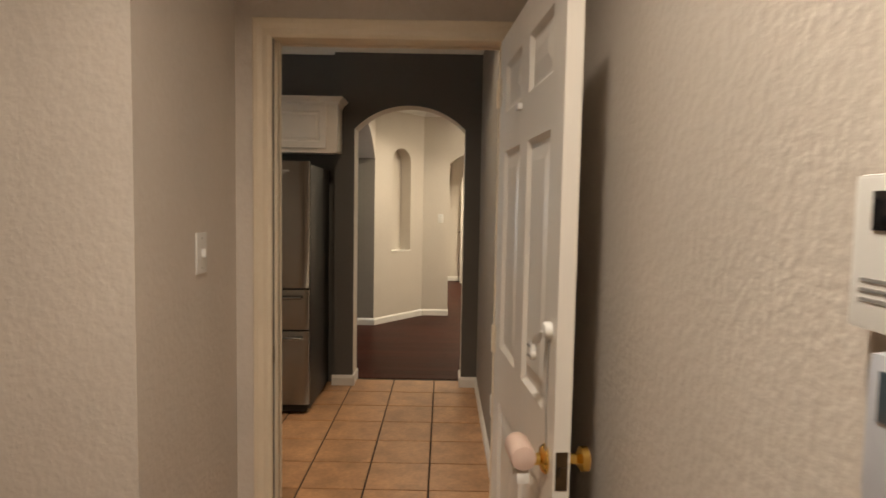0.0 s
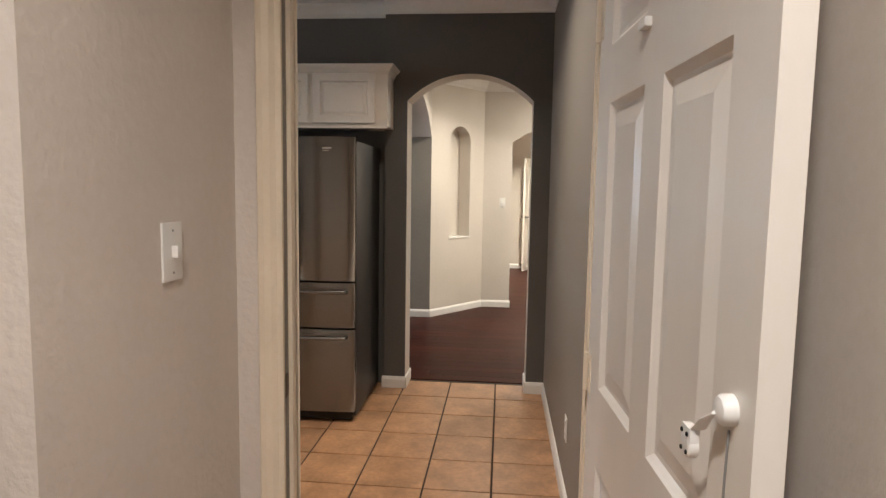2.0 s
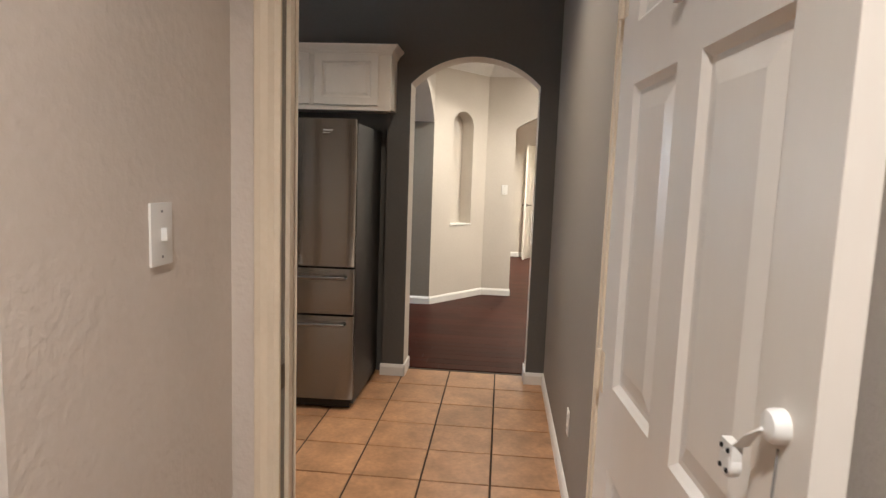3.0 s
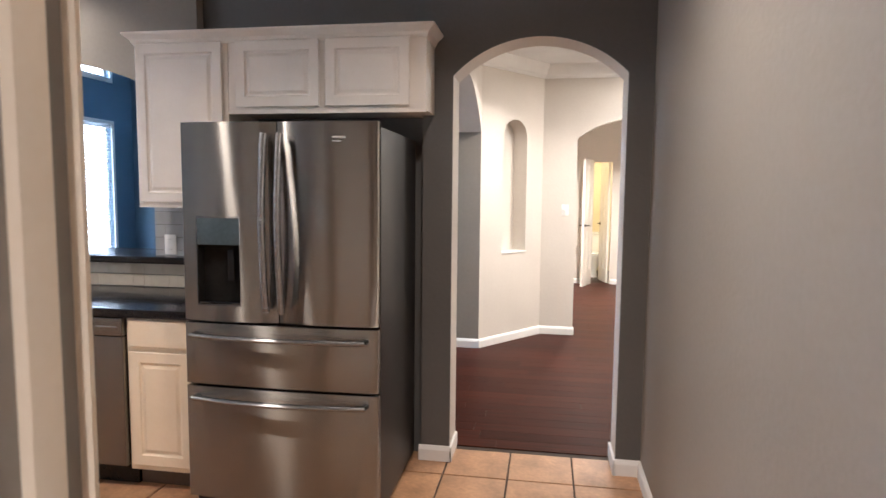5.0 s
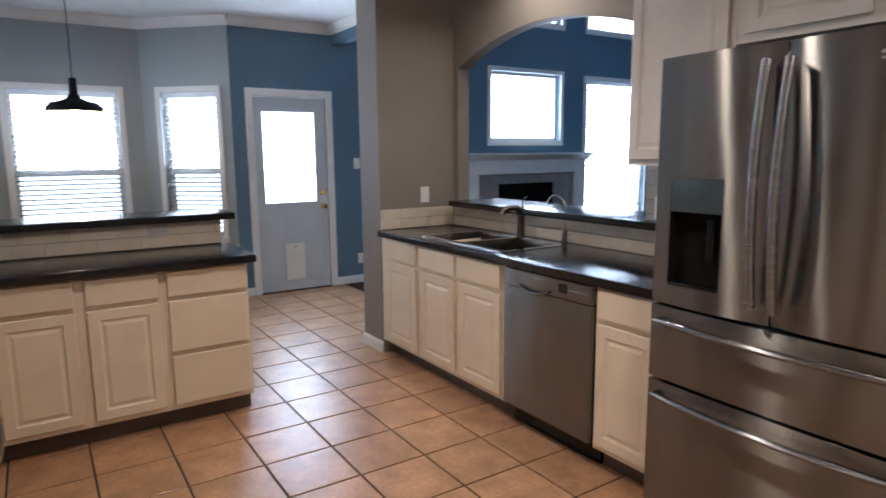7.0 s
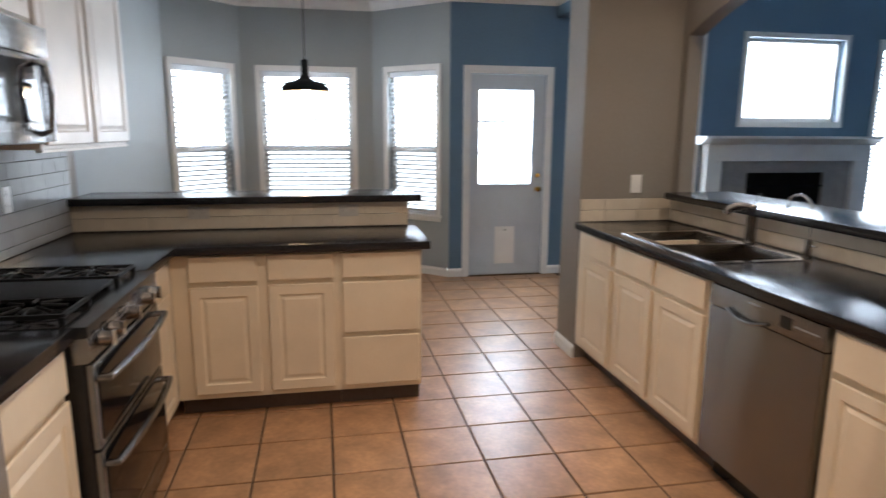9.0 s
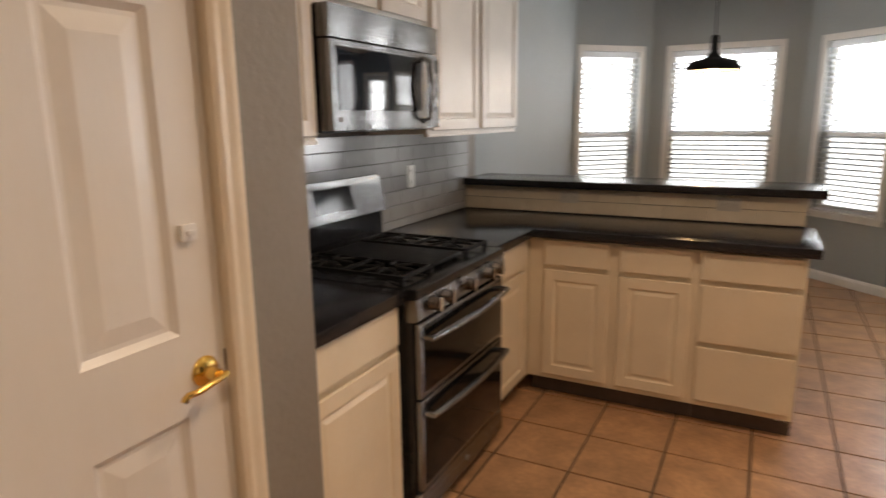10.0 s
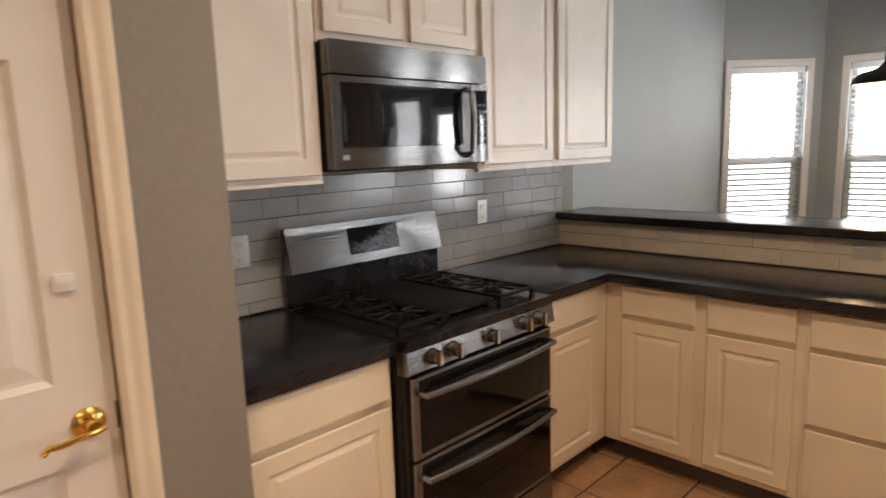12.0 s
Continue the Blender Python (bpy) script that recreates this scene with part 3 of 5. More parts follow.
# wall cabinets over the range
UY, UT = 1.895, 2.32
wall_cabinet(pose(-1.925, UY, 0, 0, 0, 180), 0.523, 1.40, UT, [(0.02, 1.415, 0.505, UT - 0.02)], "tall off-white wall cabinet beside the microwave", depth=0.322, group="range wall cabinets")
wall_cabinet(pose(-2.452, UY, 0, 0, 0, 180), 0.770, 1.852, UT, [(0.02, 1.872, 0.36, UT - 0.02), (0.40, 1.872, 0.755, UT - 0.02)], "short off-white wall cabinet over the microwave", depth=0.322, group="range wall cabinets")
wall_cabinet(pose(-3.226, UY, 0, 0, 0, 180), 0.545, 1.40, UT, [(0.02, 1.415, 0.525, UT - 0.02)], "tall off-white wall cabinet by the backsplash", depth=0.322, group="range wall cabinets")
wall_cabinet(pose(-3.773, UY, 0, 0, 0, 180), 0.545, 1.40, UT, [(0.02, 1.415, 0.525, UT - 0.02)], "tall off-white wall cabinet at the end of the row", depth=0.322, group="range wall cabinets")
# wall cabinets over the refrigerator
WY, WT = 4.935, 2.265
wall_cabinet(pose(-2.375, WY, 0), 0.53, 1.405, WT, [(0.015, 1.42, 0.505, WT - 0.015)], "tall off-white wall cabinet beside the refrigerator", depth=0.335, group="refrigerator cabinets")
wall_cabinet(pose(-1.843, WY, 0), 1.043, 1.895, WT, [(0.045, 1.915, 0.50, WT - 0.015), (0.53, 1.915, 0.965, WT - 0.015)], "off-white wall cabinet over the refrigerator", depth=0.335, group="refrigerator cabinets")


def cabinet_crown(m, width, depth, z, label):
    prof = [(0.03, z - 0.02), (-0.004, z - 0.02), (-0.012, z - 0.006), (-0.016, z + 0.006), (-0.040, z + 0.026), (-0.046, z + 0.034), (-0.046, z + 0.042), (0.03, z + 0.042)]
    root = thing("crown_moulding", m, label, "moulding")
    w = 0.046
    n = len(prof)
    rows = [(-max(0, -a), a, b) for a, b in prof] + [(width + max(0, -a), a, b) for a, b in prof]
    part("front", Mesh().add(rows, [(i, (i + 1) % n, (i + 1) % n + n, i + n) for i in range(n)] + [tuple(range(n)), tuple(range(2 * n - 1, n - 1, -1))]), CABPAINT, root)
    for side in (0, 1):
        x = 0.0 if side == 0 else width
        s = -1 if side == 0 else 1
        rows = [(x + s * max(-0.03, -a), a if a < 0 else -0.0, b) for a, b in prof] + [(x + s * max(-0.03, -a), depth, b) for a, b in prof]
        part("side", Mesh().add(rows, [(i, (i + 1) % n, (i + 1) % n + n, i + n) for i in range(n)] + [tuple(range(n)), tuple(range(2 * n - 1, n - 1, -1))]), CABPAINT, root)
    return root


cabinet_crown(pose(-2.375, WY, 0), 1.575, 0.33, WT, "off-white crown moulding on the refrigerator cabinets")
cabinet_crown(pose(-1.93, UY, 0, 0, 0, 180), 2.385, 0.322, UT, "off-white crown moulding on the range wall cabinets")

# ---- worktops ----
CT0, CT1 = 0.8725, 0.915
SINK = (-3.79, -2.97, 4.645, 5.09)
x0, x1, y0, y1 = SINK
ring4 = [(a, b, z) for z in (CT0, CT1) for (a, b) in ((-4.268, 4.53), (-1.83, 4.53), (-1.83, 5.178), (-4.268, 5.178), (x0, y0), (x1, y0), (x1, y1), (x0, y1))]
faces4 = []
for j in range(4):
    i = (j + 1) % 4
    faces4 += [(j, i, i + 4, j + 4), (j + 8, i + 8, i + 12, j + 12), (j, i, i + 8, j + 8), (j + 4, i + 4, i + 12, j + 12)]
single("sink_worktop", Mesh().add(ring4, faces4), COUNTER, pose(0, 0, 0), "black polished stone worktop with a sink cut-out", "worktop", bevel=0.006)
bar_x = -4.30
penin = thing("peninsula_worktop", pose(-3.9, 2.6, CT0), "black polished stone corner worktop on the peninsula", "worktop")
poly = [(-3.715, 3.50), (-3.715, 2.235), (-3.232, 2.235), (-3.232, 1.575), (-4.295, 1.575), (-4.295, 3.50)]
me = Mesh()
n_ = len(poly)
me.add([(a + 3.9, b - 2.6, 0) for a, b in poly] + [(a + 3.9, b - 2.6, CT1 - CT0) for a, b in poly], [(i, (i + 1) % n_, (i + 1) % n_ + n_, i + n_) for i in range(n_)] + [tuple(range(n_)), tuple(range(2 * n_ - 1, n_ - 1, -1))])
part("slab", me, COUNTER, penin, bevel=0.006)
single("range_side_worktop", Mesh().box(-2.447, 1.575, CT0, -1.925, 2.235, CT1), COUNTER, pose(0, 0, 0), "black polished stone worktop beside the range", "worktop", bevel=0.006)
# raised bars
single("wall_peninsula", Mesh().box(-4.45, 1.575, 0, -4.312, 3.46, 1.062), GRAY, pose(0, 0, 0), "gray half wall behind the peninsula worktop", "wall", kind="structure")
single("bar_top", Mesh().box(-4.66, 1.575, 1.0625, -4.262, 3.54, 1.104), COUNTER, pose(0, 0, 0), "black polished stone bar top on the peninsula half wall", "bar top", bevel=0.007)
single("pass_through_bar", Mesh().box(-4.20, 5.10, 1.0625, -2.19, 5.56, 1.104), COUNTER, pose(0, 0, 0), "black polished stone bar top in the pass-through", "bar top", bevel=0.007)

# ---- refrigerator ----
fridge = thing("refrigerator", pose(-1.805, 4.41, 0), "stainless steel french door refrigerator with two drawers", "refrigerator")
FW = 0.902
part("body", Mesh().box(0.004, 0.075, 0.03, FW - 0.004, 0.80, 1.765), DARKSIDE, fridge, "dark gray cabinet sides", bevel=0.004)
part("toe_grille", Mesh().box(0.02, 0.05, 0.012, FW - 0.02, 0.10, 0.07), BLACK, fridge, "black toe grille", bevel=0.003)


def bowed_front(x0, x1, z0, z1, bow=0.016, thick=0.068, n=10, lo=None, hi=None):
    """Door whose face swells gently towards -y across the whole width lo..hi."""
    lo, hi = (x0, x1) if lo is None else (lo, hi)
    me = Mesh()
    poly = []
    for i in range(n + 1):
        x = x0 + (x1 - x0) * i / n
        u = (x - lo) / (hi - lo) * 2 - 1
        poly.append((x, bow * (u * u)))
    poly = poly + [(x1, thick), (x0, thick)]
    k = len(poly)
    me.add([(x, y, z0) for x, y in poly] + [(x, y, z1) for x, y in poly], [(i, (i + 1) % k, (i + 1) % k + k, i + k) for i in range(k)] + [tuple(range(k)), tuple(range(2 * k - 1, k - 1, -1))])
    return me


def bar_handle(parent, a, b, out, bow=0.018, r=0.0165, steps=14):
    """Bowed bar from a to b that stands off the face by out, with its two posts."""
    a, b = Vector(a), Vector(b)
    pts = [a.lerp(b, i / steps) + Vector((0, -out - bow * math.sin(math.pi * i / steps), 0)) for i in range(steps + 1)]
    h = part("handle", Mesh().tube([a + Vector((0, 0.004, 0)), *pts, b + Vector((0, 0.004, 0))], r, 12, 0.75), STEELH, parent, "brushed steel bar handle", smooth=True)
    return h


def door_with_recess(x0, x1, z0, z1, hole, bow=0.020, thick=0.068, deep=0.060, n=12):
    """Bowed door front with a box-shaped recess; hole is (x0, x1, z0, z1)."""
    hx0, hx1, hz0, hz1 = hole
    xs = sorted({round(x0 + (x1 - x0) * i / n, 4) for i in range(n + 1)} | {hx0, hx1})
    xs = [x for x in xs if x in (hx0, hx1) or min(abs(x - hx0), abs(x - hx1)) > 0.008]
    zs, me = [z0, hz0, hz1, z1], Mesh()
    face_y = [bow * ((x - x0) / (x1 - x0) * 2 - 1) ** 2 for x in xs]
    k = len(xs)
    vs = [(x, y, z) for z in zs for x, y in zip(xs, face_y)]
    fs = [(r * k + i, r * k + i + 1, (r + 1) * k + i + 1, (r + 1) * k + i) for r in range(3) for i in range(k - 1)
          if not (r == 1 and hx0 - 1e-6 <= xs[i] < hx1 - 1e-6)]
    b = len(vs)
    vs += [(x0, thick, z0), (x1, thick, z0), (x1, thick, z1), (x0, thick, z1)]
    fs += [(b, b + 3, b + 2, b + 1), (*range(k), b + 1, b), (*range(4 * k - 1, 3 * k - 1, -1), b + 3, b + 2), (0, b, b + 3, 3 * k, 2 * k, k), (k - 1, 2 * k - 1, 3 * k - 1, 4 * k - 1, b + 2, b + 1)]
    i0, i1, c = xs.index(hx0), xs.index(hx1), len(vs)
    vs += [(hx0, deep, hz0), (hx1, deep, hz0), (hx1, deep, hz1), (hx0, deep, hz1)]
    fs += [(c, c + 1, c + 2, c + 3), (*range(k + i0, k + i1 + 1), c + 1, c), (*range(2 * k + i1, 2 * k + i0 - 1, -1), c + 3, c + 2), (k + i0, c, c + 3, 2 * k + i0), (k + i1, 2 * k + i1, c + 2, c + 1)]
    return me.add(vs, fs)


ld = part("left_door", door_with_recess(0.0, FW / 2 - 0.003, 0.905, 1.785, (0.070, 0.282, 0.975, 1.372)), STEEL, fridge, smooth=True)
rd = part("right_door", bowed_front(FW / 2 + 0.003, FW, 0.905, 1.785, bow=0.020), STEEL, fridge, bevel=0.004)
md = part("middle_drawer", bowed_front(0.0, FW, 0.612, 0.893), STEEL, fridge, bevel=0.004)
bd = part("bottom_drawer", bowed_front(0.0, FW, 0.075, 0.600), STEEL, fridge, bevel=0.004)
bar_handle(ld, (FW / 2 - 0.035, 0.0, 1.725), (FW / 2 - 0.035, 0.0, 0.965), 0.040, 0.030)
bar_handle(rd, (FW / 2 + 0.035, 0.0, 1.725), (FW / 2 + 0.035, 0.0, 0.965), 0.040, 0.030)
bar_handle(md, (0.055, 0.006, 0.842), (FW - 0.055, 0.006, 0.842), 0.030, 0.034)
bar_handle(bd, (0.055, 0.006, 0.555), (FW - 0.055, 0.006, 0.555), 0.030, 0.034)
disp = part("dispenser", Mesh().box(0.0705, 0.002, 0.9755, 0.0755, 0.056, 1.3715).box(0.2765, 0.002, 0.9755, 0.2815, 0.056, 1.3715).box(0.0755, 0.002, 1.3665, 0.2765, 0.056, 1.3715).box(0.0755, 0.002, 0.9755, 0.2765, 0.056, 0.9815), STEELH, ld, "steel frame of the ice and water dispenser")
part("dispenser_panel", Mesh().box(0.0758, 0.003, 1.248, 0.2762, 0.054, 1.3662), SCREEN, disp, "gray glass control panel", bevel=0.002)
part("dispenser_recess", Mesh().box(0.0758, 0.052, 0.982, 0.2762, 0.056, 1.2475).box(0.0758, 0.006, 0.982, 0.0790, 0.0515, 1.2475).box(0.2730, 0.006, 0.982, 0.2762, 0.0515, 1.2475).box(0.0795, 0.006, 1.2435, 0.2725, 0.0515, 1.2475), SOOT, disp, "black dispenser recess")
part("dispenser_paddle", Mesh().box(0.205, 0.030, 1.085, 0.235, 0.036, 1.225), BLACK, disp, "black paddle", bevel=0.003)
part("drip_tray", Mesh().box(0.0795, 0.004, 0.982, 0.2725, 0.051, 0.992), BGLASS, disp, "black drip tray", bevel=0.002)
part("badge", Mesh().box(0.68, 0.0005, 1.712, 0.765, 0.006, 1.722).box(0.70, 0.0005, 1.698, 0.745, 0.006, 1.704), INK, rd, "small gray maker's mark")
for fx in (0.06, FW - 0.06):
    part("foot", Mesh().lathe([(0.018, 0), (0.018, 0.03)], (fx, 0.12, 0), 10), BLACK, fridge)

# ---- dishwasher ----
dish = thing("dishwasher", pose(-2.840, SY, 0), "stainless steel dishwasher under the worktop", "dishwasher")
part("body", Mesh().box(0.004, 0.012, 0.10, 0.630, 0.57, 0.866), BLACK, dish)
part("toe_kick", Mesh().box(0.004, 0.06, 0.0, 0.630, 0.10, 0.10), BLACK, dish, "black toe panel")
dd = part("door", Mesh().box(0.006, -0.026, 0.125, 0.628, 0.012, 0.775), STEEL, dish, bevel=0.006)
cp = part("control_panel", Mesh().box(0.006, -0.028, 0.779, 0.628, 0.012, 0.866), STEEL, dish, bevel=0.005)
part("handle", Mesh().tube([(0.14 + 0.22 * i / 12, -0.032 - 0.012 * math.sin(math.pi * i / 12), 0.792 - 0.022 * math.sin(math.pi * i / 12)) for i in range(13)], 0.011, 10, 0.7), STEELH, cp, "curved steel pocket handle", smooth=True)
part("display", Mesh().box(0.42, -0.0295, 0.805, 0.475, -0.026, 0.848), BLACK, cp, "small black display")
part("badge", Mesh().box(0.255, -0.0295, 0.842, 0.315, -0.026, 0.849), INK, cp)
part("buttons", Mesh().box(0.49, -0.0295, 0.822, 0.60, -0.026, 0.828), INK, cp)

# ---- range ----
RW = 0.770
stove = thing("range", pose(-2.455, 2.240, 0, 0, 0, 180), "stainless steel double oven gas range with black cooktop", "range")
part("body", Mesh().box(0.002, -0.008, 0.06, RW - 0.002, 0.635, 0.879), BLACK, stove, "black range sides", bevel=0.003)
part("toe_panel", Mesh().box(0.01, 0.05, 0.005, RW - 0.01, 0.09, 0.06), BLACK, stove)
part("cooktop", Mesh().box(0.0, -0.030, 0.880, RW, 0.60, 0.915), BLACK, stove, "black enamel cooktop", bevel=0.006)
cp = part("control_panel", Mesh().prism([(0.02, 0.80), (-0.022, 0.802), (-0.036, 0.812), (-0.026, 0.8795), (0.02, 0.8795)], 0.0, RW), STEELH, stove, "stainless control panel")
for kx in (0.105, 0.20, 0.385, 0.575, 0.665):
    big = 0.030 if kx != 0.385 else 0.029
    kn = part("knob", Mesh().lathe([(0.027, 0), (0.027, 0.006), (big - 0.006, 0.010), (big - 0.008, 0.030), (big - 0.010, 0.036)], (kx, -0.026, 0.846), 20, "y"), TAPSTEEL, cp, "steel burner knob", smooth=True)
    part("knob_grip", Mesh().box(kx - 0.006, -0.072, 0.846 - 0.024, kx + 0.006, -0.058, 0.846 + 0.024), CHROME, kn, bevel=0.003)


def oven_door(z0, z1, name):
    d = part(name, Mesh().box(0.016, -0.030, z0, RW - 0.016, 0.010, z1), STEELH, stove, "stainless oven door", bevel=0.006)
    part("window", Mesh().box(0.044, -0.0335, z0 + 0.02, RW - 0.030, -0.028, z1 - 0.012), OVENGLASS, d, "black oven window", bevel=0.002)
    a, b, steps = Vector((0.045, -0.03, z1 - 0.05)), Vector((RW - 0.045, -0.03, z1 - 0.05)), 16
    pts = [a.lerp(b, i / steps) + Vector((0, -0.034 - 0.020 * math.sin(math.pi * i / steps), 0)) for i in range(steps + 1)]
    part("handle", Mesh().tube([a, *pts, b], 0.0135, 12, 0.9), STEELH, d, "stainless bar handle", smooth=True)
    return d


oven_door(0.520, 0.792, "upper_oven_door")
oven_door(0.165, 0.510, "lower_oven_door")
dr = part("bottom_panel", Mesh().box(0.004, -0.028, 0.062, RW - 0.004, 0.010, 0.158), STEELH, stove, "stainless bottom panel", bevel=0.005)
part("badge", Mesh().lathe([(0.012, 0), (0.012, 0.003)], (RW / 2, -0.028, 0.112), 16, "y"), INK, dr)
bg = part("backguard", Mesh().prism([(0.60, 1.045), (0.575, 1.05), (0.612, 1.215), (0.634, 1.215), (0.636, 1.045)], -0.005, RW + 0.005), STEELH, stove, "stainless backguard")
part("backguard_base", Mesh().box(0.0, 0.598, 0.9155, RW, 0.634, 1.0445), BLACK, stove, "black panel under the backguard")
part("display", Mesh().prism([(0.5815, 1.085), (0.605, 1.188), (0.610, 1.188), (0.59, 1.085)], 0.27, 0.53), OVENGLASS, bg, "black clock display")
for side in (0.035, 0.535):
    gr = Mesh()
    gx0, gx1, gy0, gy1, gz = side, side + 0.20, 0.045, 0.555, 0.948
    for xx in (gx0, gx1):
        gr.box(xx - 0.006, gy0, gz - 0.012, xx + 0.006, gy1, gz)
    for yy in (gy0, (gy0 + gy1) / 2, gy1):
        gr.box(gx0, yy - 0.006, gz - 0.012, gx1, yy + 0.006, gz)
    for cyy in (0.17, 0.43):
        cxx = (gx0 + gx1) / 2
        for k in range(8):
            a = math.pi * k / 4 + 0.2
            gr.tube([(cxx + 0.03 * math.cos(a), cyy + 0.03 * math.sin(a), gz + 0.002), (cxx + 0.10 * math.cos(a), cyy + 0.10 * math.sin(a), gz - 0.004)], 0.0055, 6)
        part("burner", Mesh().lathe([(0.045, 0.9155), (0.045, 0.925), (0.034, 0.927), (0.034, 0.936), (0.03, 0.939)], (cxx, cyy, 0), 20), IRON, stove, smooth=True)
    for xx in (gx0, gx1):
        for yy in (gy0, gy1):
            gr.box(xx - 0.008, yy - 0.008, 0.9155, xx + 0.008, yy + 0.008, gz - 0.01)
    part("grate", gr, IRON, stove, "black cast iron grate")
part("griddle", Mesh().box(0.262, 0.05, 0.930, 0.508, 0.55, 0.944).box(0.27, 0.06, 0.9155, 0.285, 0.08, 0.93).box(0.485, 0.52, 0.9155, 0.50, 0.54, 0.93).box(0.27, 0.52, 0.9155, 0.285, 0.54, 0.93).box(0.485, 0.06, 0.9155, 0.50, 0.08, 0.93), IRON, stove, "black flat griddle plate", bevel=0.004)

# ---- microwave ----
MW = 0.766
micro = thing("microwave", pose(-2.456, 1.935, 0, 0, 0, 180), "stainless steel microwave hung over the range", "microwave")
part("body", Mesh().box(0.002, 0.022, 1.425, MW - 0.002, 0.362, 1.846), BLACK, micro, "black microwave body", bevel=0.003)
part("vent_panel", Mesh().box(0.0, -0.022, 1.738, MW, 0.022, 1.845), STEELH, micro, "stainless vent panel", bevel=0.006)
md = part("door", Mesh().box(0.0, -0.026, 1.432, 0.660, 0.020, 1.733), STEELH, micro, "stainless microwave door", bevel=0.006)
part("window", Mesh().box(0.036, -0.030, 1.502, 0.610, -0.022, 1.712), BGLASS, md, "black microwave window", bevel=0.002)
part("handle", Mesh().tube([(0.628, -0.020, 1.715), (0.628, -0.062, 1.700), (0.628, -0.072, 1.60), (0.628, -0.062, 1.475), (0.628, -0.020, 1.458)], 0.013, 12, 0.8), STEELH, md, "vertical steel handle", smooth=True)
cp = part("control_panel", Mesh().box(0.664, -0.026, 1.432, MW, 0.020, 1.733), STEELH, micro, "stainless control panel", bevel=0.005)
part("keypad", Mesh().box(0.672, -0.029, 1.50, MW - 0.012, -0.024, 1.712), BGLASS, cp, "black keypad", bevel=0.002)
for r_ in range(6):
    for c_ in range(3):
        part("button", Mesh().box(0.680 + c_ * 0.025, -0.0300, 1.52 + r_ * 0.026, 0.694 + c_ * 0.025, -0.0285, 1.530 + r_ * 0.026), KEYINK, cp)
part("badge", Mesh().box(0.030, -0.0275, 1.462, 0.058, -0.025, 1.478), INK, md)

# ---- windows and blinds ----


def window(name, m, u0, u1, z0, z1, watts, blinds=True, sashes=False, label="white framed window with closed-in daylight"):
    """Window in an opening of a wall whose local frame is m (room at +y)."""
    root = thing(name, m @ pose(u0, 0, z0), label, "window", kind="structure")
    w, h = u1 - u0, z1 - z0
    t = 0.055
    for nm, a in (("frame_side", (-t, 0, -t, 0.0, 0.020, h + t)), ("frame_side", (w, 0, -t, w + t, 0.020, h + t)), ("frame_head", (0, 0, h, w, 0.020, h + t)), ("frame_foot", (0, 0, -t, w, 0.020, 0))):
        part(nm, Mesh().box(*a), TRIM, root, bevel=0.003)
    part("window_sill", Mesh().box(-t - 0.015, -0.085, -0.012, w + t + 0.015, 0.040, 0.010) if blinds else Mesh().box(0, -0.085, -0.002, w, 0.024, 0.010), TRIM, root, bevel=0.004)
    s = 0.038
    for nm, a in (("sash_side", (0, -0.10, 0.01, s, -0.065, h)), ("sash_side", (w - s, -0.10, 0.01, w, -0.065, h)), ("sash_head", (s, -0.10, h - s, w - s, -0.065, h)), ("sash_foot", (s, -0.10, 0.01, w - s, -0.065, 0.01 + s)), ("meeting_rail", (s, -0.10, h * 0.45, w - s, -0.065, h * 0.45 + 0.042))):
        if nm == "meeting_rail" and not sashes:
            continue
        part(nm, Mesh().box(*a), TRIM, root, bevel=0.002)
    for a, b in (((0.048, h * 0.45), (h * 0.45 + 0.042, h - s)) if sashes else ((0.048, h - s),)):
        pane = part("pane", Mesh().box(s, -0.085, a, w - s, -0.081, b), PANE, root)
        pane.visible_shadow = False
    low = 0.46 if sashes else 0.0
    area_lamp("window_daylight", m @ pose((u0 + u1) / 2, -0.125, (z0 + low * h + z1) / 2, 90), w, h * (1 - low), watts, DAY)
    if blinds:
        blind = thing("window_blind", m @ pose(u0, -0.032, z0), "white horizontal slat blind hung in the window", "blind", "window blinds")
        part("headrail", Mesh().box(0.006, -0.028, h - 0.055, w - 0.006, 0.028, h - 0.002), BLIND, blind, bevel=0.003)
        part("bottom_rail", Mesh().box(0.008, -0.024, 0.012, w - 0.008, 0.024, 0.030), BLIND, blind, bevel=0.003)
        slat = Mesh().prism([(-0.024, 0.0), (-0.012, 0.0025), (0, 0.0035), (0.012, 0.0025), (0.024, 0.0), (0.012, 0.0), (0, 0.0012), (-0.012, 0.0)], 0.008, w - 0.008).data("slat", smooth=True)
        slat.materials.append(BLIND)
        n = int((h - 0.10) / 0.046)
        for i in range(n):
            ob = new("slat", slat)
            ob.parent = blind
            ob.matrix_local = pose(0, 0, 0.055 + i * 0.046, 22)
        for cx in (0.12, w - 0.12):
            part("ladder_cord", Mesh().tube([(cx, -0.026, 0.03), (cx, -0.026, h - 0.05)], 0.0012, 5), BLIND, blind)
    return root


for k, watts in enumerate((13, 19, 13)):
    m_, l_ = frame_of(BAY[k + 1], BAY[k])
    window("window_%d" % (k + 1), m_, *BAY_WINDOWS[k], 0.62, 2.08, watts, sashes=True)
m_w = frame_of((XW, YN), (XW, 4.20))[0]
for k, (a_, b_, lo, hi) in enumerate(LIVING_WINDOWS):
    window("window_%d" % (k + 4), m_w, YN - b_, YN - a_, lo, hi, (72, 38, 80, 28, 28)[k], blinds=(k in (0, 2)))

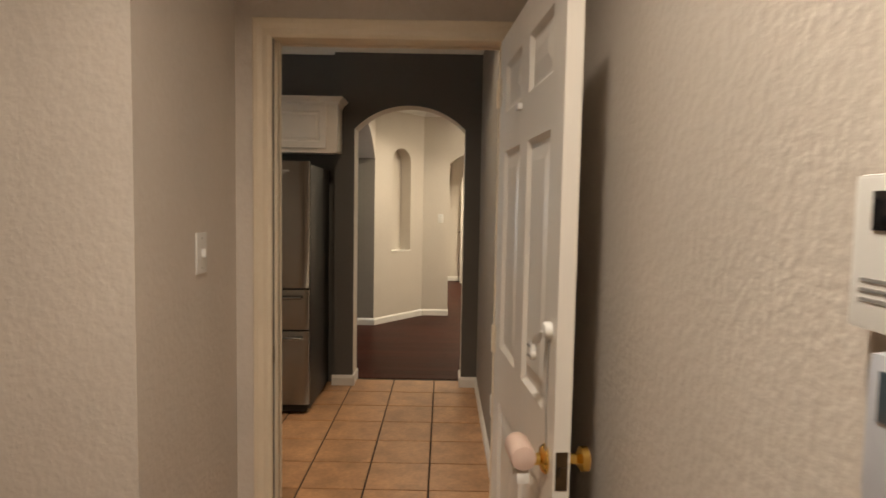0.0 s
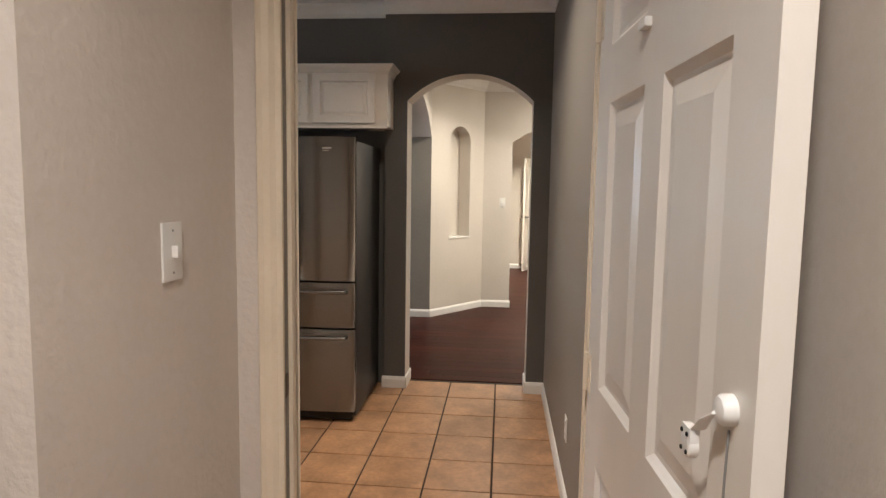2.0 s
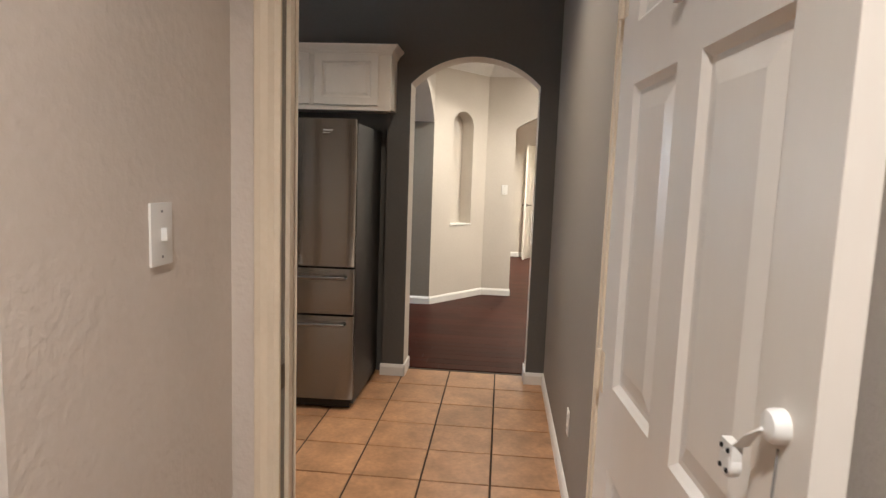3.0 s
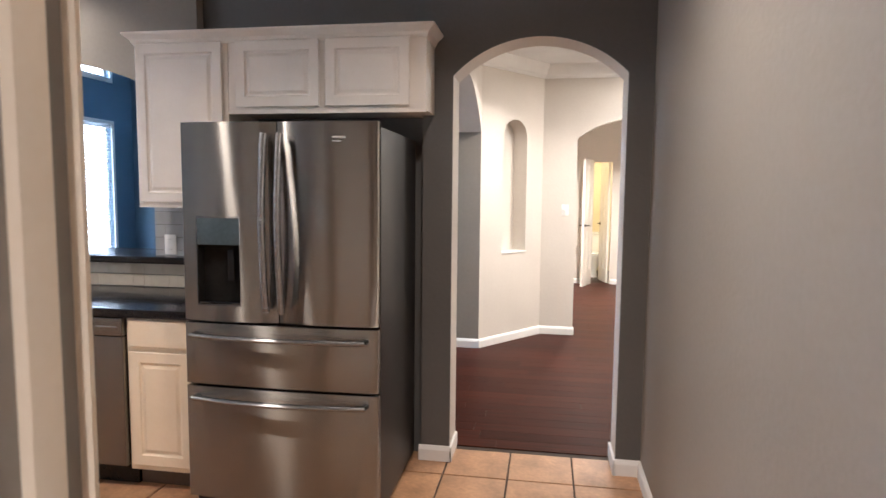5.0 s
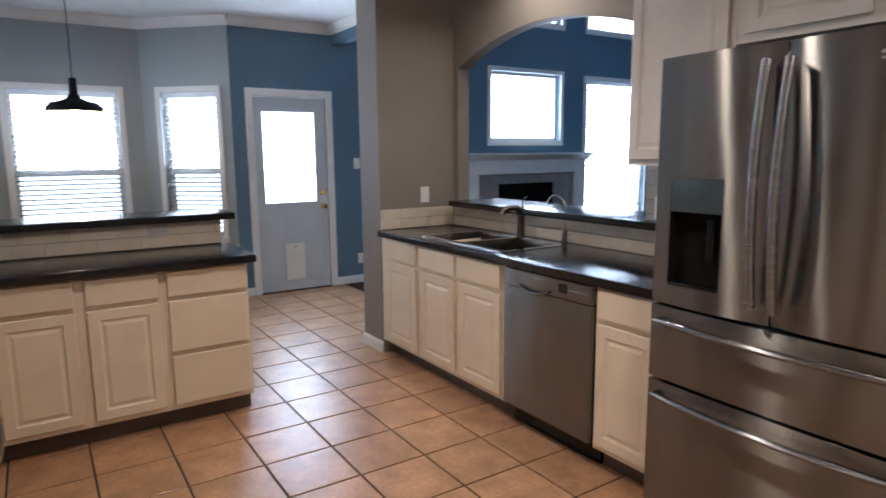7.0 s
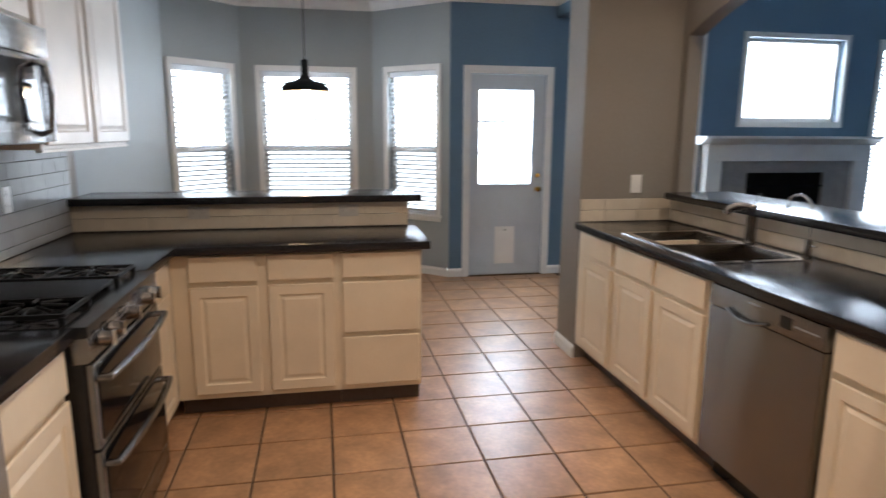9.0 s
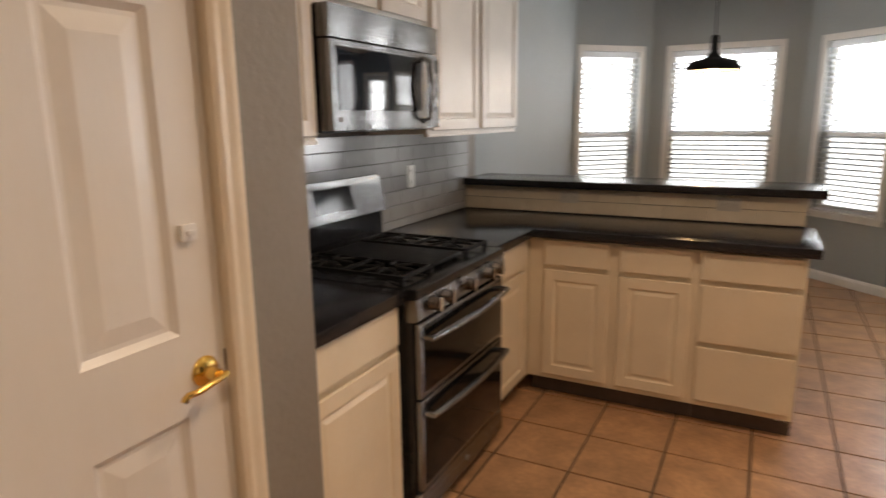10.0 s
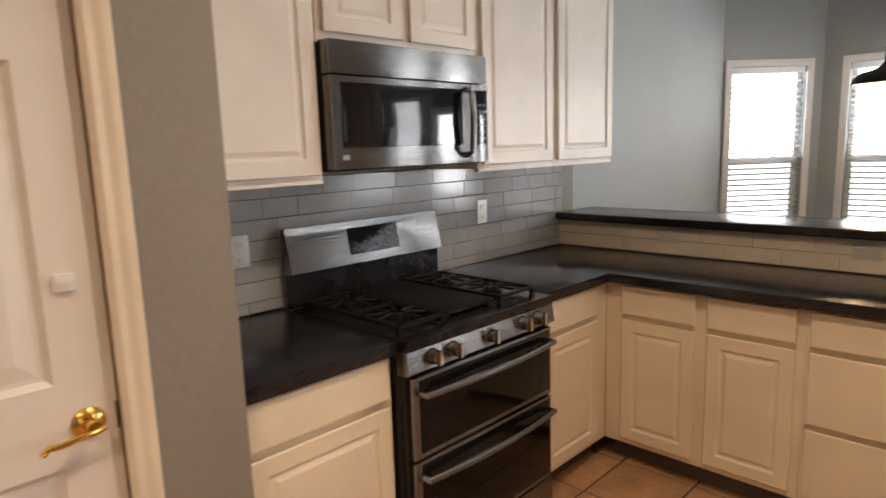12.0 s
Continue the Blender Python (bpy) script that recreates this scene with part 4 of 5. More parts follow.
# added glowing plane that brightens the lower halves of the bay windows
single("backdrop", Mesh().box(-10.6, -3.0, -0.29, -10.5, 9.0, 1.55), YARD_GLOW, pose(0, 0, 0), "glowing backdrop in place of a daylit yard beyond the bay windows", "backdrop", kind="structure")

# ---- doors ----
RAISED = [(0, 0.0), (0.004, 0.0035), (0.013, 0.0105), (0.022, 0.0105), (0.056, 0.0030), (0.060, 0.0030)]
RISE = ((0.235, 0.885), (1.058, 1.672), (1.790, 1.935))


def panel_door(name, m, width, label, material=DOORPAINT, height=2.03, thick=0.035, stile=0.108, mull=0.100):
    root = thing(name, m, label, "door")
    frame = Mesh()
    mid0, mid1 = width / 2 - mull / 2, width / 2 + mull / 2
    for a, b in ((0, stile), (mid0, mid1), (width - stile, width)):
        frame.box(a, 0, 0.006, b, thick, height)
    zs = [0.006] + [z for r in RISE for z in r] + [height]
    for a, b in zip(zs[0::2], zs[1::2]):
        frame.box(stile, 0.0, a, mid0, thick, b).box(mid1, 0.0, a, width - stile, thick, b)
    part("stiles_and_rails", frame, material, root)
    for z0, z1 in RISE:
        for a, b in ((stile, mid0), (mid1, width - stile)):
            p = Mesh().rings(a, z0, b, z1, RAISED, close_back=False)
            p.box(a, 0.014, z0, b, thick - 0.008, z1)
            part("panel", p, material, root)
    return root


hall_door_m, _ = frame_of((0.203, 2.168), (0.259, 1.362))
hall_door = panel_door("door_1", hall_door_m, 0.806, "open white six-panel door against the hall wall")
for hz in (0.20, 1.02, 1.82):
    hg = part("hinge", Mesh().lathe([(0.007, hz), (0.007, hz + 0.09)], (-0.004, -0.004, 0), 10).box(0.0, -0.0015, hz, 0.03, 0.0, hz + 0.09), CASING, hall_door, "painted hinge")
ln = 0.806
lock = part("child_lock", Mesh().lathe([(0.018, 0), (0.018, 0.011), (0.015, 0.016), (0.008, 0.018)], (ln - 0.052, 0, 1.248), 20, "y"), PLASTIC, hall_door, "round white plastic child lock base", smooth=True)
part("strap", Mesh().tube([(ln - 0.056, -0.017, 1.244), (ln - 0.064, -0.024, 1.233), (ln - 0.080, -0.026, 1.214)], 0.010, 8, 0.22), PLASTIC, lock, "white strap")
catch = part("catch", Mesh().lathe([(0.0155, 0), (0.0155, 0.010), (0.013, 0.013)], (ln - 0.092, -0.024, 1.190), 18, "y").box(ln - 0.106, -0.036, 1.190, ln - 0.078, -0.024, 1.214), PLASTIC, lock, "white catch with dark screws", bevel=0.004)
for sx, sz in ((ln - 0.100, 1.184), (ln - 0.084, 1.184), (ln - 0.100, 1.206), (ln - 0.084, 1.206)):
    part("screw", Mesh().lathe([(0.0032, 0), (0.0025, 0.0016)], (sx, -0.037, sz), 8, "y"), IRON, lock)
part("cord", Mesh().tube([(ln - 0.05, -0.004, 1.225), (ln - 0.052, -0.006, 1.10), (ln - 0.046, -0.004, 0.98)], 0.0015, 5), INK, lock)
rosette = part("lever_rose", Mesh().lathe([(0.032, 0), (0.032, 0.004), (0.026, 0.010), (0.013, 0.014), (0.012, 0.040)], (ln - 0.064, 0, 0.965), 22, "y"), BRASS, hall_door, "brass rose behind the lever", smooth=True)
part("lever", Mesh().tube([(ln - 0.056, -0.044, 0.966), (ln - 0.090, -0.050, 0.966), (ln - 0.122, -0.050, 0.960), (ln - 0.146, -0.048, 0.966), (ln - 0.156, -0.048, 0.960)], 0.0085, 10, 0.75), BRASS, rosette, "curved brass lever", smooth=True)
knob = part("lever_cover", Mesh().lathe([(0.012, ln - 0.132), (0.026, ln - 0.128), (0.028, ln - 0.120), (0.028, ln - 0.048), (0.026, ln - 0.040), (0.012, ln - 0.036)], (0, -0.052, 0.975), 20, "x"), PINK, hall_door, "pink-white plastic lever cover", smooth=True)
for cx in (ln - 0.108, ln - 0.062):
    part("clasp", Mesh().box(cx - 0.019, -0.066, 0.918, cx + 0.019, -0.038, 0.944), PLASTIC, knob, "white release clasp", bevel=0.008)
part("latch_plate", Mesh().box(ln - 0.0005, 0.005, 0.925, ln + 0.002, 0.030, 1.005).box(ln, 0.011, 0.955, ln + 0.010, 0.024, 0.975), OLDBRASS, hall_door, "dark brass latch plate")
part("rear_knob", Mesh().lathe([(0.026, 0), (0.026, -0.006), (0.012, -0.012), (0.012, -0.03), (0.027, -0.04), (0.027, -0.055), (0.01, -0.064)], (ln - 0.062, 0.035, 0.965), 18, "y"), BRASS, hall_door, "brass knob", smooth=True)
part("top_catch", Mesh().box(0.345, -0.014, 1.760, 0.383, 0.0, 1.777), PLASTIC, hall_door, "small white catch", bevel=0.005)

casing("doorway_2", frame_of((-1.652, 2.2805), (-0.888, 2.2805))[0], 0.764, 2.04, lining=0.088, label="cream painted pantry door casing")
pantry = panel_door("door_2", pose(-0.893, 2.262, 0, 0, 0, 180), 0.752, "closed off-white six-panel pantry door with brass lever", mull=0.128)
rose = part("lever_rose", Mesh().lathe([(0.033, 0), (0.033, 0.004), (0.028, 0.010), (0.015, 0.014), (0.012, 0.040)], (0.695, 0, 0.965), 24, "y"), BRASS, pantry, "polished brass rose", smooth=True)
part("lever", Mesh().tube([(0.712, -0.042, 0.962), (0.696, -0.049, 0.961), (0.664, -0.050, 0.958), (0.634, -0.048, 0.953), (0.612, -0.047, 0.954), (0.604, -0.047, 0.949), (0.601, -0.047, 0.944)], 0.0085, 10, 0.75), BRASS, rose, "curved brass lever", smooth=True)
part("latch_face", Mesh().box(0.748, -0.0015, 0.935, 0.7525, 0.002, 0.995), OLDBRASS, pantry, "aged brass latch face")
pl = part("child_latch", Mesh().box(0.664, -0.012, 1.242, 0.700, 0.0, 1.276), PLASTIC, pantry, "small white child latch", bevel=0.004)
part("latch_bar", Mesh().box(0.672, -0.016, 1.254, 0.694, -0.012, 1.264), TRIM, pl, bevel=0.002)

# garden door
gd_m = frame_of((XW, D1), (XW, D0))[0]
GW = D1 - D0
casing("doorway_3", gd_m @ pose(0, 0.0005, 0), GW, 2.05, w=0.075, lining=0.118, material=TRIM, label="white painted garden door casing")
garden = thing("door_3", gd_m @ pose(0.012, -0.052, 0), "closed blue-gray garden door with glass and pet flap", "door")
gw, g0, g1, a0, a1 = GW - 0.024, 0.955, 1.890, 0.130, GW - 0.024 - 0.085
leaf = Mesh().box(0, 0, 0.012, a0, 0.044, 2.035).box(a1, 0, 0.012, gw, 0.044, 2.035).box(a0, 0, 0.012, a1, 0.044, g0).box(a0, 0, g1, a1, 0.044, 2.035)
part("leaf", leaf, GRAYDOOR, garden)
for k in range(3):
    z0, z1 = g0 + (g1 - g0) * k / 3, g0 + (g1 - g0) * (k + 1) / 3
    part("pane", Mesh().box(a0, 0.018, z0 + 0.008, a1, 0.022, z1 - 0.008), PANE, garden).visible_shadow = False
    if k:
        part("glazing_bar", Mesh().box(a0, 0.008, z0 - 0.008, a1, 0.046, z0 + 0.008), GRAYDOOR, garden)
part("glass_bead", Mesh().box(a0 - 0.018, 0.0445, g0 - 0.018, a0, 0.054, g1 + 0.018).box(a1, 0.0445, g0 - 0.018, a1 + 0.018, 0.054, g1 + 0.018).box(a0, 0.0445, g0 - 0.018, a1, 0.054, g0).box(a0, 0.0445, g1, a1, 0.054, g1 + 0.018), GRAYDOOR, garden, bevel=0.003)
flap = part("pet_flap", Mesh().box(0.290, 0.0445, 0.125, 0.500, 0.060, 0.515), PLASTIC, garden, "white plastic pet flap", bevel=0.006)
part("flap_panel", Mesh().box(0.312, 0.0605, 0.150, 0.478, 0.064, 0.470), TRIM, flap, bevel=0.004)
part("flap_knob", Mesh().box(0.385, 0.0645, 0.476, 0.405, 0.070, 0.488), INK, flap)
for z0, z1 in ((0.10, 0.45), (0.52, 0.80)):
    for xa, xb in ((0.09, 0.27), (0.52, 0.70)):
        part("pressed_panel", Mesh().box(xa, 0.0445, z0, xb, 0.047, z1), GRAYDOOR, garden, bevel=0.002)
part("knob", Mesh().lathe([(0.026, 0), (0.026, -0.006), (0.012, -0.012), (0.012, -0.03), (0.027, -0.04), (0.027, -0.055), (0.01, -0.064)], (0.055, 0.044, 0.90), 18, "y"), BRASS, garden, "brass knob", smooth=True)
part("deadbolt", Mesh().lathe([(0.024, 0), (0.024, -0.010), (0.018, -0.016)], (0.055, 0.044, 1.04), 18, "y"), BRASS, garden, "brass deadbolt", smooth=True)
part("threshold", Mesh().box(-0.012, -0.03, 0.0005, gw + 0.012, 0.075, 0.010), OLDBRASS, garden, "dark metal threshold")
area_lamp("door_daylight", gd_m @ pose(0.012 + (a0 + a1) / 2, -0.075, (g0 + g1) / 2, 90), a1 - a0, g1 - g0, 28, DAY)

# far hall door and bathroom
far_m, _ = frame_of((0.52, 12.33), (0.36, 11.93))
far_door = panel_door("door_4", far_m, 0.43, "open narrow white six-panel door at the far hall end", stile=0.07, mull=0.06)
inner_m, _ = frame_of((0.835, 12.485), (0.745, 12.90))
inner_door = panel_door("door_5", inner_m, 0.42, "white six-panel door swung into the yellow-lit bathroom", stile=0.07, mull=0.06)
for leaf, lx in ((far_door, 0.39), (inner_door, 0.38)):
    part("lever", Mesh().lathe([(0.026, 0), (0.026, 0.008), (0.010, 0.010), (0.010, 0.045)], (lx, 0, 0.98), 14, "y").tube([(lx, -0.045, 0.98), (lx - 0.05, -0.048, 0.982), (lx - 0.10, -0.045, 0.975)], 0.009, 8), TAPSTEEL, leaf, "dark steel door lever")
    part("lever", Mesh().lathe([(0.026, -0.035), (0.026, -0.043), (0.010, -0.045), (0.010, -0.08)], (lx, 0, 0.98), 14, "y").tube([(lx, 0.08, 0.98), (lx - 0.05, 0.083, 0.982), (lx - 0.10, 0.08, 0.975)], 0.009, 8), TAPSTEEL, leaf, "dark steel door lever")
toilet = thing("toilet", pose(0.62, 13.25, 0), "white porcelain toilet in the yellow-lit bathroom", "toilet")
part("bowl", Mesh().lathe([(0.11, 0), (0.10, 0.12), (0.13, 0.22), (0.19, 0.34), (0.20, 0.40), (0.19, 0.41)], (0, 0, 0), 24), PORCELAIN, toilet, smooth=True)
part("seat", Mesh().lathe([(0.20, 0.411), (0.205, 0.425), (0.19, 0.44), (0.05, 0.442)], (0, 0, 0), 24), PORCELAIN, toilet, smooth=True)
part("tank", Mesh().box(-0.22, 0.20, 0.40, 0.22, 0.40, 0.75), PORCELAIN, toilet, bevel=0.02)
part("tank_lid", Mesh().box(-0.23, 0.19, 0.751, 0.23, 0.41, 0.785), PORCELAIN, toilet, bevel=0.008)

# ---- living room fireplace ----
fire = thing("fireplace", pose(XW, 7.965, 0, 0, 0, 90), "white painted fireplace mantel with gray tile surround", "fireplace")
part("mantel_shelf", Mesh().prism([(-0.225, 1.425), (-0.225, 1.450), (-0.003, 1.450), (-0.003, 1.36), (-0.13, 1.36), (-0.16, 1.385), (-0.19, 1.405)], -1.085, 1.085), TRIM, fire, "white mantel shelf")
part("frieze", Mesh().box(-1.0, -0.13, 1.185, 1.0, -0.004, 1.359), TRIM, fire, bevel=0.003)
for s_ in (-1, 1):
    part("leg", Mesh().box(s_ * 0.82, -0.13, 0.0, s_ * 1.0, -0.004, 1.184), TRIM, fire, bevel=0.003)
part("surround", Mesh().box(-0.815, -0.09, 0, -0.48, -0.004, 1.18).box(0.48, -0.09, 0, 0.815, -0.004, 1.18).box(-0.48, -0.09, 1.055, 0.48, -0.004, 1.18), STONE, fire, "gray tile surround")
part("firebox", Mesh().box(-0.479, -0.06, 0.0, 0.479, -0.005, 1.054), SOOT, fire, "black firebox")
part("firebox_trim", Mesh().box(-0.48, -0.098, 0.90, 0.48, -0.062, 0.915), BLACK, fire)
part("hearth", Mesh().box(-1.0, -0.50, 0.001, 1.0, -0.135, 0.05), STONE, fire, "gray tile hearth", bevel=0.004)

# ---- sink and taps ----
sink = thing("sink", pose(SINK[0], SINK[2], CT1), "double bowl stainless steel drop-in sink", "sink")
sw, sd = SINK[1] - SINK[0], SINK[3] - SINK[2]
rim = Mesh()
mid = sw * 0.5
for a, b, c, d in ((-0.022, -0.022, sw + 0.022, 0.012), (-0.022, sd - 0.012, sw + 0.022, sd + 0.022), (-0.022, 0.012, 0.012, sd - 0.012), (sw - 0.012, 0.012, sw + 0.022, sd - 0.012), (mid - 0.016, 0.012, mid + 0.016, sd - 0.012)):
    rim.box(a, b, 0.0005, c, d, 0.005)
part("rim", rim, CHROME, sink, "steel rim")
for a, b in ((0.012, mid - 0.016), (mid + 0.016, sw - 0.012)):
    bowl = Mesh()
    c, d, dep, ins = 0.012, sd - 0.012, -0.17, 0.025
    bowl.add([(a, c, 0.004), (b, c, 0.004), (b, d, 0.004), (a, d, 0.004), (a + ins, c + ins, dep), (b - ins, c + ins, dep), (b - ins, d - ins, dep), (a + ins, d - ins, dep)],
             [(0, 1, 5, 4), (1, 2, 6, 5), (2, 3, 7, 6), (3, 0, 4, 7), (4, 5, 6, 7)])
    bo = part("bowl", bowl, TAPSTEEL, sink, "steel bowl")
    part("drain", Mesh().lathe([(0.04, dep + 0.001), (0.04, dep + 0.004), (0.03, dep + 0.002)], ((a + b) / 2, (c + d) / 2, 0), 18), CHROME, bo, smooth=True)
tap = thing("faucet", pose(-3.40, 5.135, CT1), "dark steel pull-out kitchen faucet behind the sink", "faucet")
part("base", Mesh().lathe([(0.032, 0.0005), (0.032, 0.006), (0.026, 0.012), (0.0245, 0.06), (0.0245, 0.150), (0.027, 0.165), (0.026, 0.195), (0.016, 0.205)], n=22), TAPSTEEL, tap, smooth=True)
spout = part("spout", Mesh().tube([(0, 0.006, 0.176), (-0.018, -0.030, 0.190), (-0.036, -0.066, 0.190), (-0.050, -0.094, 0.178), (-0.056, -0.106, 0.160)], 0.0225, 16), TAPSTEEL, tap, "dark steel pull-out spray head", smooth=True)
part("nozzle", Mesh().tube([(-0.0555, -0.105, 0.163), (-0.058, -0.110, 0.148)], 0.019, 14), CHROME, spout, "bright nozzle ring", smooth=True)
part("lever", Mesh().tube([(0.0, 0.004, 0.200), (0.010, 0.006, 0.226), (0.034, 0.004, 0.252), (0.048, 0.002, 0.262)], 0.0065, 8, 0.7), TAPSTEEL, tap, smooth=True)
ft = thing("water_filter_tap", pose(-3.00, 5.135, CT1), "slim steel gooseneck filter tap behind the sink", "tap")
part("base", Mesh().lathe([(0.022, 0.0005), (0.022, 0.01), (0.015, 0.016), (0.0145, 0.075), (0.009, 0.088)], n=16), TAPSTEEL, ft, smooth=True)
part("neck", Mesh().tube([(0, 0, 0.07), (0, 0, 0.225)] + [(-0.062 + 0.062 * math.cos(a), -0.03 * math.sin(a / 2), 0.225 + 0.062 * math.sin(a)) for a in (0.4, 0.8, 1.2, 1.6, 2.0, 2.4, 2.8)] + [(-0.126, -0.034, 0.215)], 0.0065, 10), CHROME, ft, "thin bright gooseneck", smooth=True)
part("lever", Mesh().box(0.012, -0.005, 0.056, 0.048, 0.005, 0.064), CHROME, ft, bevel=0.002)

# ---- pendant lamp ----
pend = thing("pendant_lamp", pose(-6.10, 2.83, CEILING), "black barn-style pendant lamp over the breakfast nook", "pendant lamp")
part("canopy", Mesh().lathe([(0.062, -0.001), (0.062, -0.012), (0.03, -0.028), (0.01, -0.032)], n=24), BLACK, pend, smooth=True)
part("cord", Mesh().tube([(0, 0, -0.03), (0, 0, -0.73)], 0.004, 8), BLACK, pend)
shade = part("shade", Mesh().lathe([(0.022, -0.725), (0.028, -0.735), (0.030, -0.85), (0.055, -0.88), (0.095, -0.90), (0.160, -0.915), (0.195, -0.950), (0.205, -0.985), (0.200, -0.985), (0.188, -0.950), (0.150, -0.921), (0.09, -0.906), (0.03, -0.89)], n=36), IRON, pend, "black metal barn shade", smooth=True)
part("reflector", Mesh().lathe([(0.032, -0.8915), (0.088, -0.908), (0.148, -0.923), (0.185, -0.951), (0.196, -0.983), (0.1945, -0.983), (0.183, -0.953), (0.146, -0.9255), (0.086, -0.9105), (0.032, -0.895)], n=36), PORCELAIN, shade, "white enamel inside of the shade", smooth=True)
part("bulb", Mesh().lathe([(0.014, -0.898), (0.018, -0.93), (0.032, -0.965), (0.037, -0.995), (0.024, -1.024), (0.004, -1.032)], n=18), BULB, pend, "glowing warm bulb", smooth=True)
pl_ = bpy.data.lights.new("pendant_bulb", "POINT")
pl_.energy, pl_.color, pl_.shadow_soft_size = 7, (1.0, 0.72, 0.42), 0.035
new("pendant_bulb", pl_).matrix_world = pose(-6.10, 2.83, CEILING - 1.075)

# ---- recessed cans ----
can = thing("recessed_light", pose(CANS[0][0], CANS[0][1], CEILING), "white recessed ceiling light placed out of view, switched on", "ceiling light", "recessed lights")
part("trim_ring", Mesh().lathe([(0.068, -0.001), (0.095, -0.001), (0.095, -0.005), (0.085, -0.008), (0.070, -0.006), (0.068, -0.001)], n=28), TRIM, can, smooth=True)
part("lens", Mesh().lathe([(0.067, -0.0015), (0.067, -0.003)], n=24), CANLENS, can, "glowing lens")
# the added, unseen lamps get the same fixture
for cx, cy, cz, *_ in CANS[1:]:
    copy_thing(can, pose(cx, cy, CEILING))

# ---- switches and outlets ----


def plate(name, m, kind, label, category):
    """Wall plate in local xz, facing -y. kind: toggle, outlet, flat or wide outlet."""
    w, h = (0.072, 0.116) if kind != "wide" else (0.116, 0.072)
    root = thing(name, m, label, category)
    part("cover_plate", Mesh().box(-w / 2, -0.006, -h / 2, w / 2, -0.0005, h / 2), TILECOVER if kind == "wide" else PLASTIC, root, bevel=0.0025)
    if kind == "toggle":
        part("toggle", Mesh().box(-0.005, -0.018, -0.012, 0.005, -0.006, 0.012), PLASTIC, root, bevel=0.002)
        for z in (-0.042, 0.042):
            part("screw", Mesh().lathe([(0.003, 0), (0.002, 0.0012)], (0, -0.006, z), 8, "y"), INK, root)
    elif kind == "rocker":
        part("rocker", Mesh().box(-0.017, -0.010, -0.033, 0.017, -0.006, 0.033), PLASTIC, root, bevel=0.002)
    elif kind in ("outlet", "wide"):
        for s in (-0.028, 0.028):
            x, z = (s, 0) if kind == "wide" else (0, s)
            sock = part("socket", Mesh().box(x - 0.017, -0.0085, z - 0.014, x + 0.017, -0.006, z + 0.014), TILECOVER if kind == "wide" else PLASTIC, root, bevel=0.002)
            part("slot", Mesh().box(x - 0.008, -0.0092, z - 0.005, x - 0.006, -0.0085, z + 0.006), INK, sock)
            part("slot", Mesh().box(x + 0.006, -0.0092, z - 0.005, x + 0.008, -0.0085, z + 0.006), INK, sock)
    return root


plate("light_switch", pose(XL, 1.877, 1.357, 0, 0, 90), "toggle", "white toggle light switch on the plaster wall", "light switch")
plate("wall_outlet", pose(XR, 3.60, 0.365, 0, 0, -90), "outlet", "white wall outlet above the baseboard", "outlet")
plate("light_switch", pose(-4.27, 4.935, 1.155, 0, 0, 90), "rocker", "white rocker switch beside the pass-through", "light switch")
plate("light_switch", pose(-0.01, 8.465, 1.315), "toggle", "white light switch in the foyer", "light switch")
plate("light_switch", pose(XW, 5.54, 1.35, 0, 0, 90), "toggle", "white light switch beside the garden door", "light switch")
plate("wall_outlet", pose(XW, 5.56, 0.28, 0, 0, 90), "outlet", "white wall outlet beside the garden door", "outlet")
plate("wall_outlet", pose(-2.295, 1.579, 1.15, 0, 0, 180), "outlet", "white outlet in the range backsplash", "outlet")
plate("wall_outlet", pose(-3.610, 1.579, 1.17, 0, 0, 180), "outlet", "white outlet in the backsplash by the corner", "outlet")
plate("wall_outlet", pose(-4.303, 2.25, 1.012, 0, 0, 90), "wide", "cream sideways outlet in the peninsula backsplash", "outlet")
plate("wall_outlet", pose(-4.303, 3.10, 1.012, 0, 0, 90), "wide", "cream sideways outlet at the peninsula end", "outlet")
plate("wall_outlet", pose(-2.36, 5.184, 1.17), "outlet", "white outlet in the tile beside the refrigerator", "outlet")

# keypad and the rounded unit below it in the entry hall
pad = thing("alarm_keypad", pose(XH, 0.555, 1.474, 0, 0, -90), "cream alarm keypad with a dark display", "keypad")
part("case", Mesh().box(-0.10, -0.028, -0.064, 0.10, -0.0005, 0.064), PLASTIC, pad, bevel=0.006)
part("display", Mesh().box(-0.075, -0.0295, 0.018, 0.075, -0.027, 0.050), BGLASS, pad, "dark display", bevel=0.001)
for k in range(3):
    part("speaker_slot", Mesh().box(-0.085, -0.0288, -0.040 + k * 0.008, -0.02, -0.0275, -0.037 + k * 0.008), INK, pad)
unit = thing("wall_unit", pose(XH, 0.535, 1.333, 0, 0, -90), "pale gray rounded plastic wall unit below the keypad", "wall unit")
part("body", Mesh().box(-0.085, -0.035, -0.066, 0.085, -0.0005, 0.066), mat("pale_gray_plastic", (0.52, 0.53, 0.57), 0.4, var=0.05), unit, bevel=0.02)
part("window", Mesh().box(-0.065, -0.0365, 0.012, 0.065, -0.034, 0.052), SCREEN, unit, "blue-gray window", bevel=0.004)

# ---- backsplash tiles ----


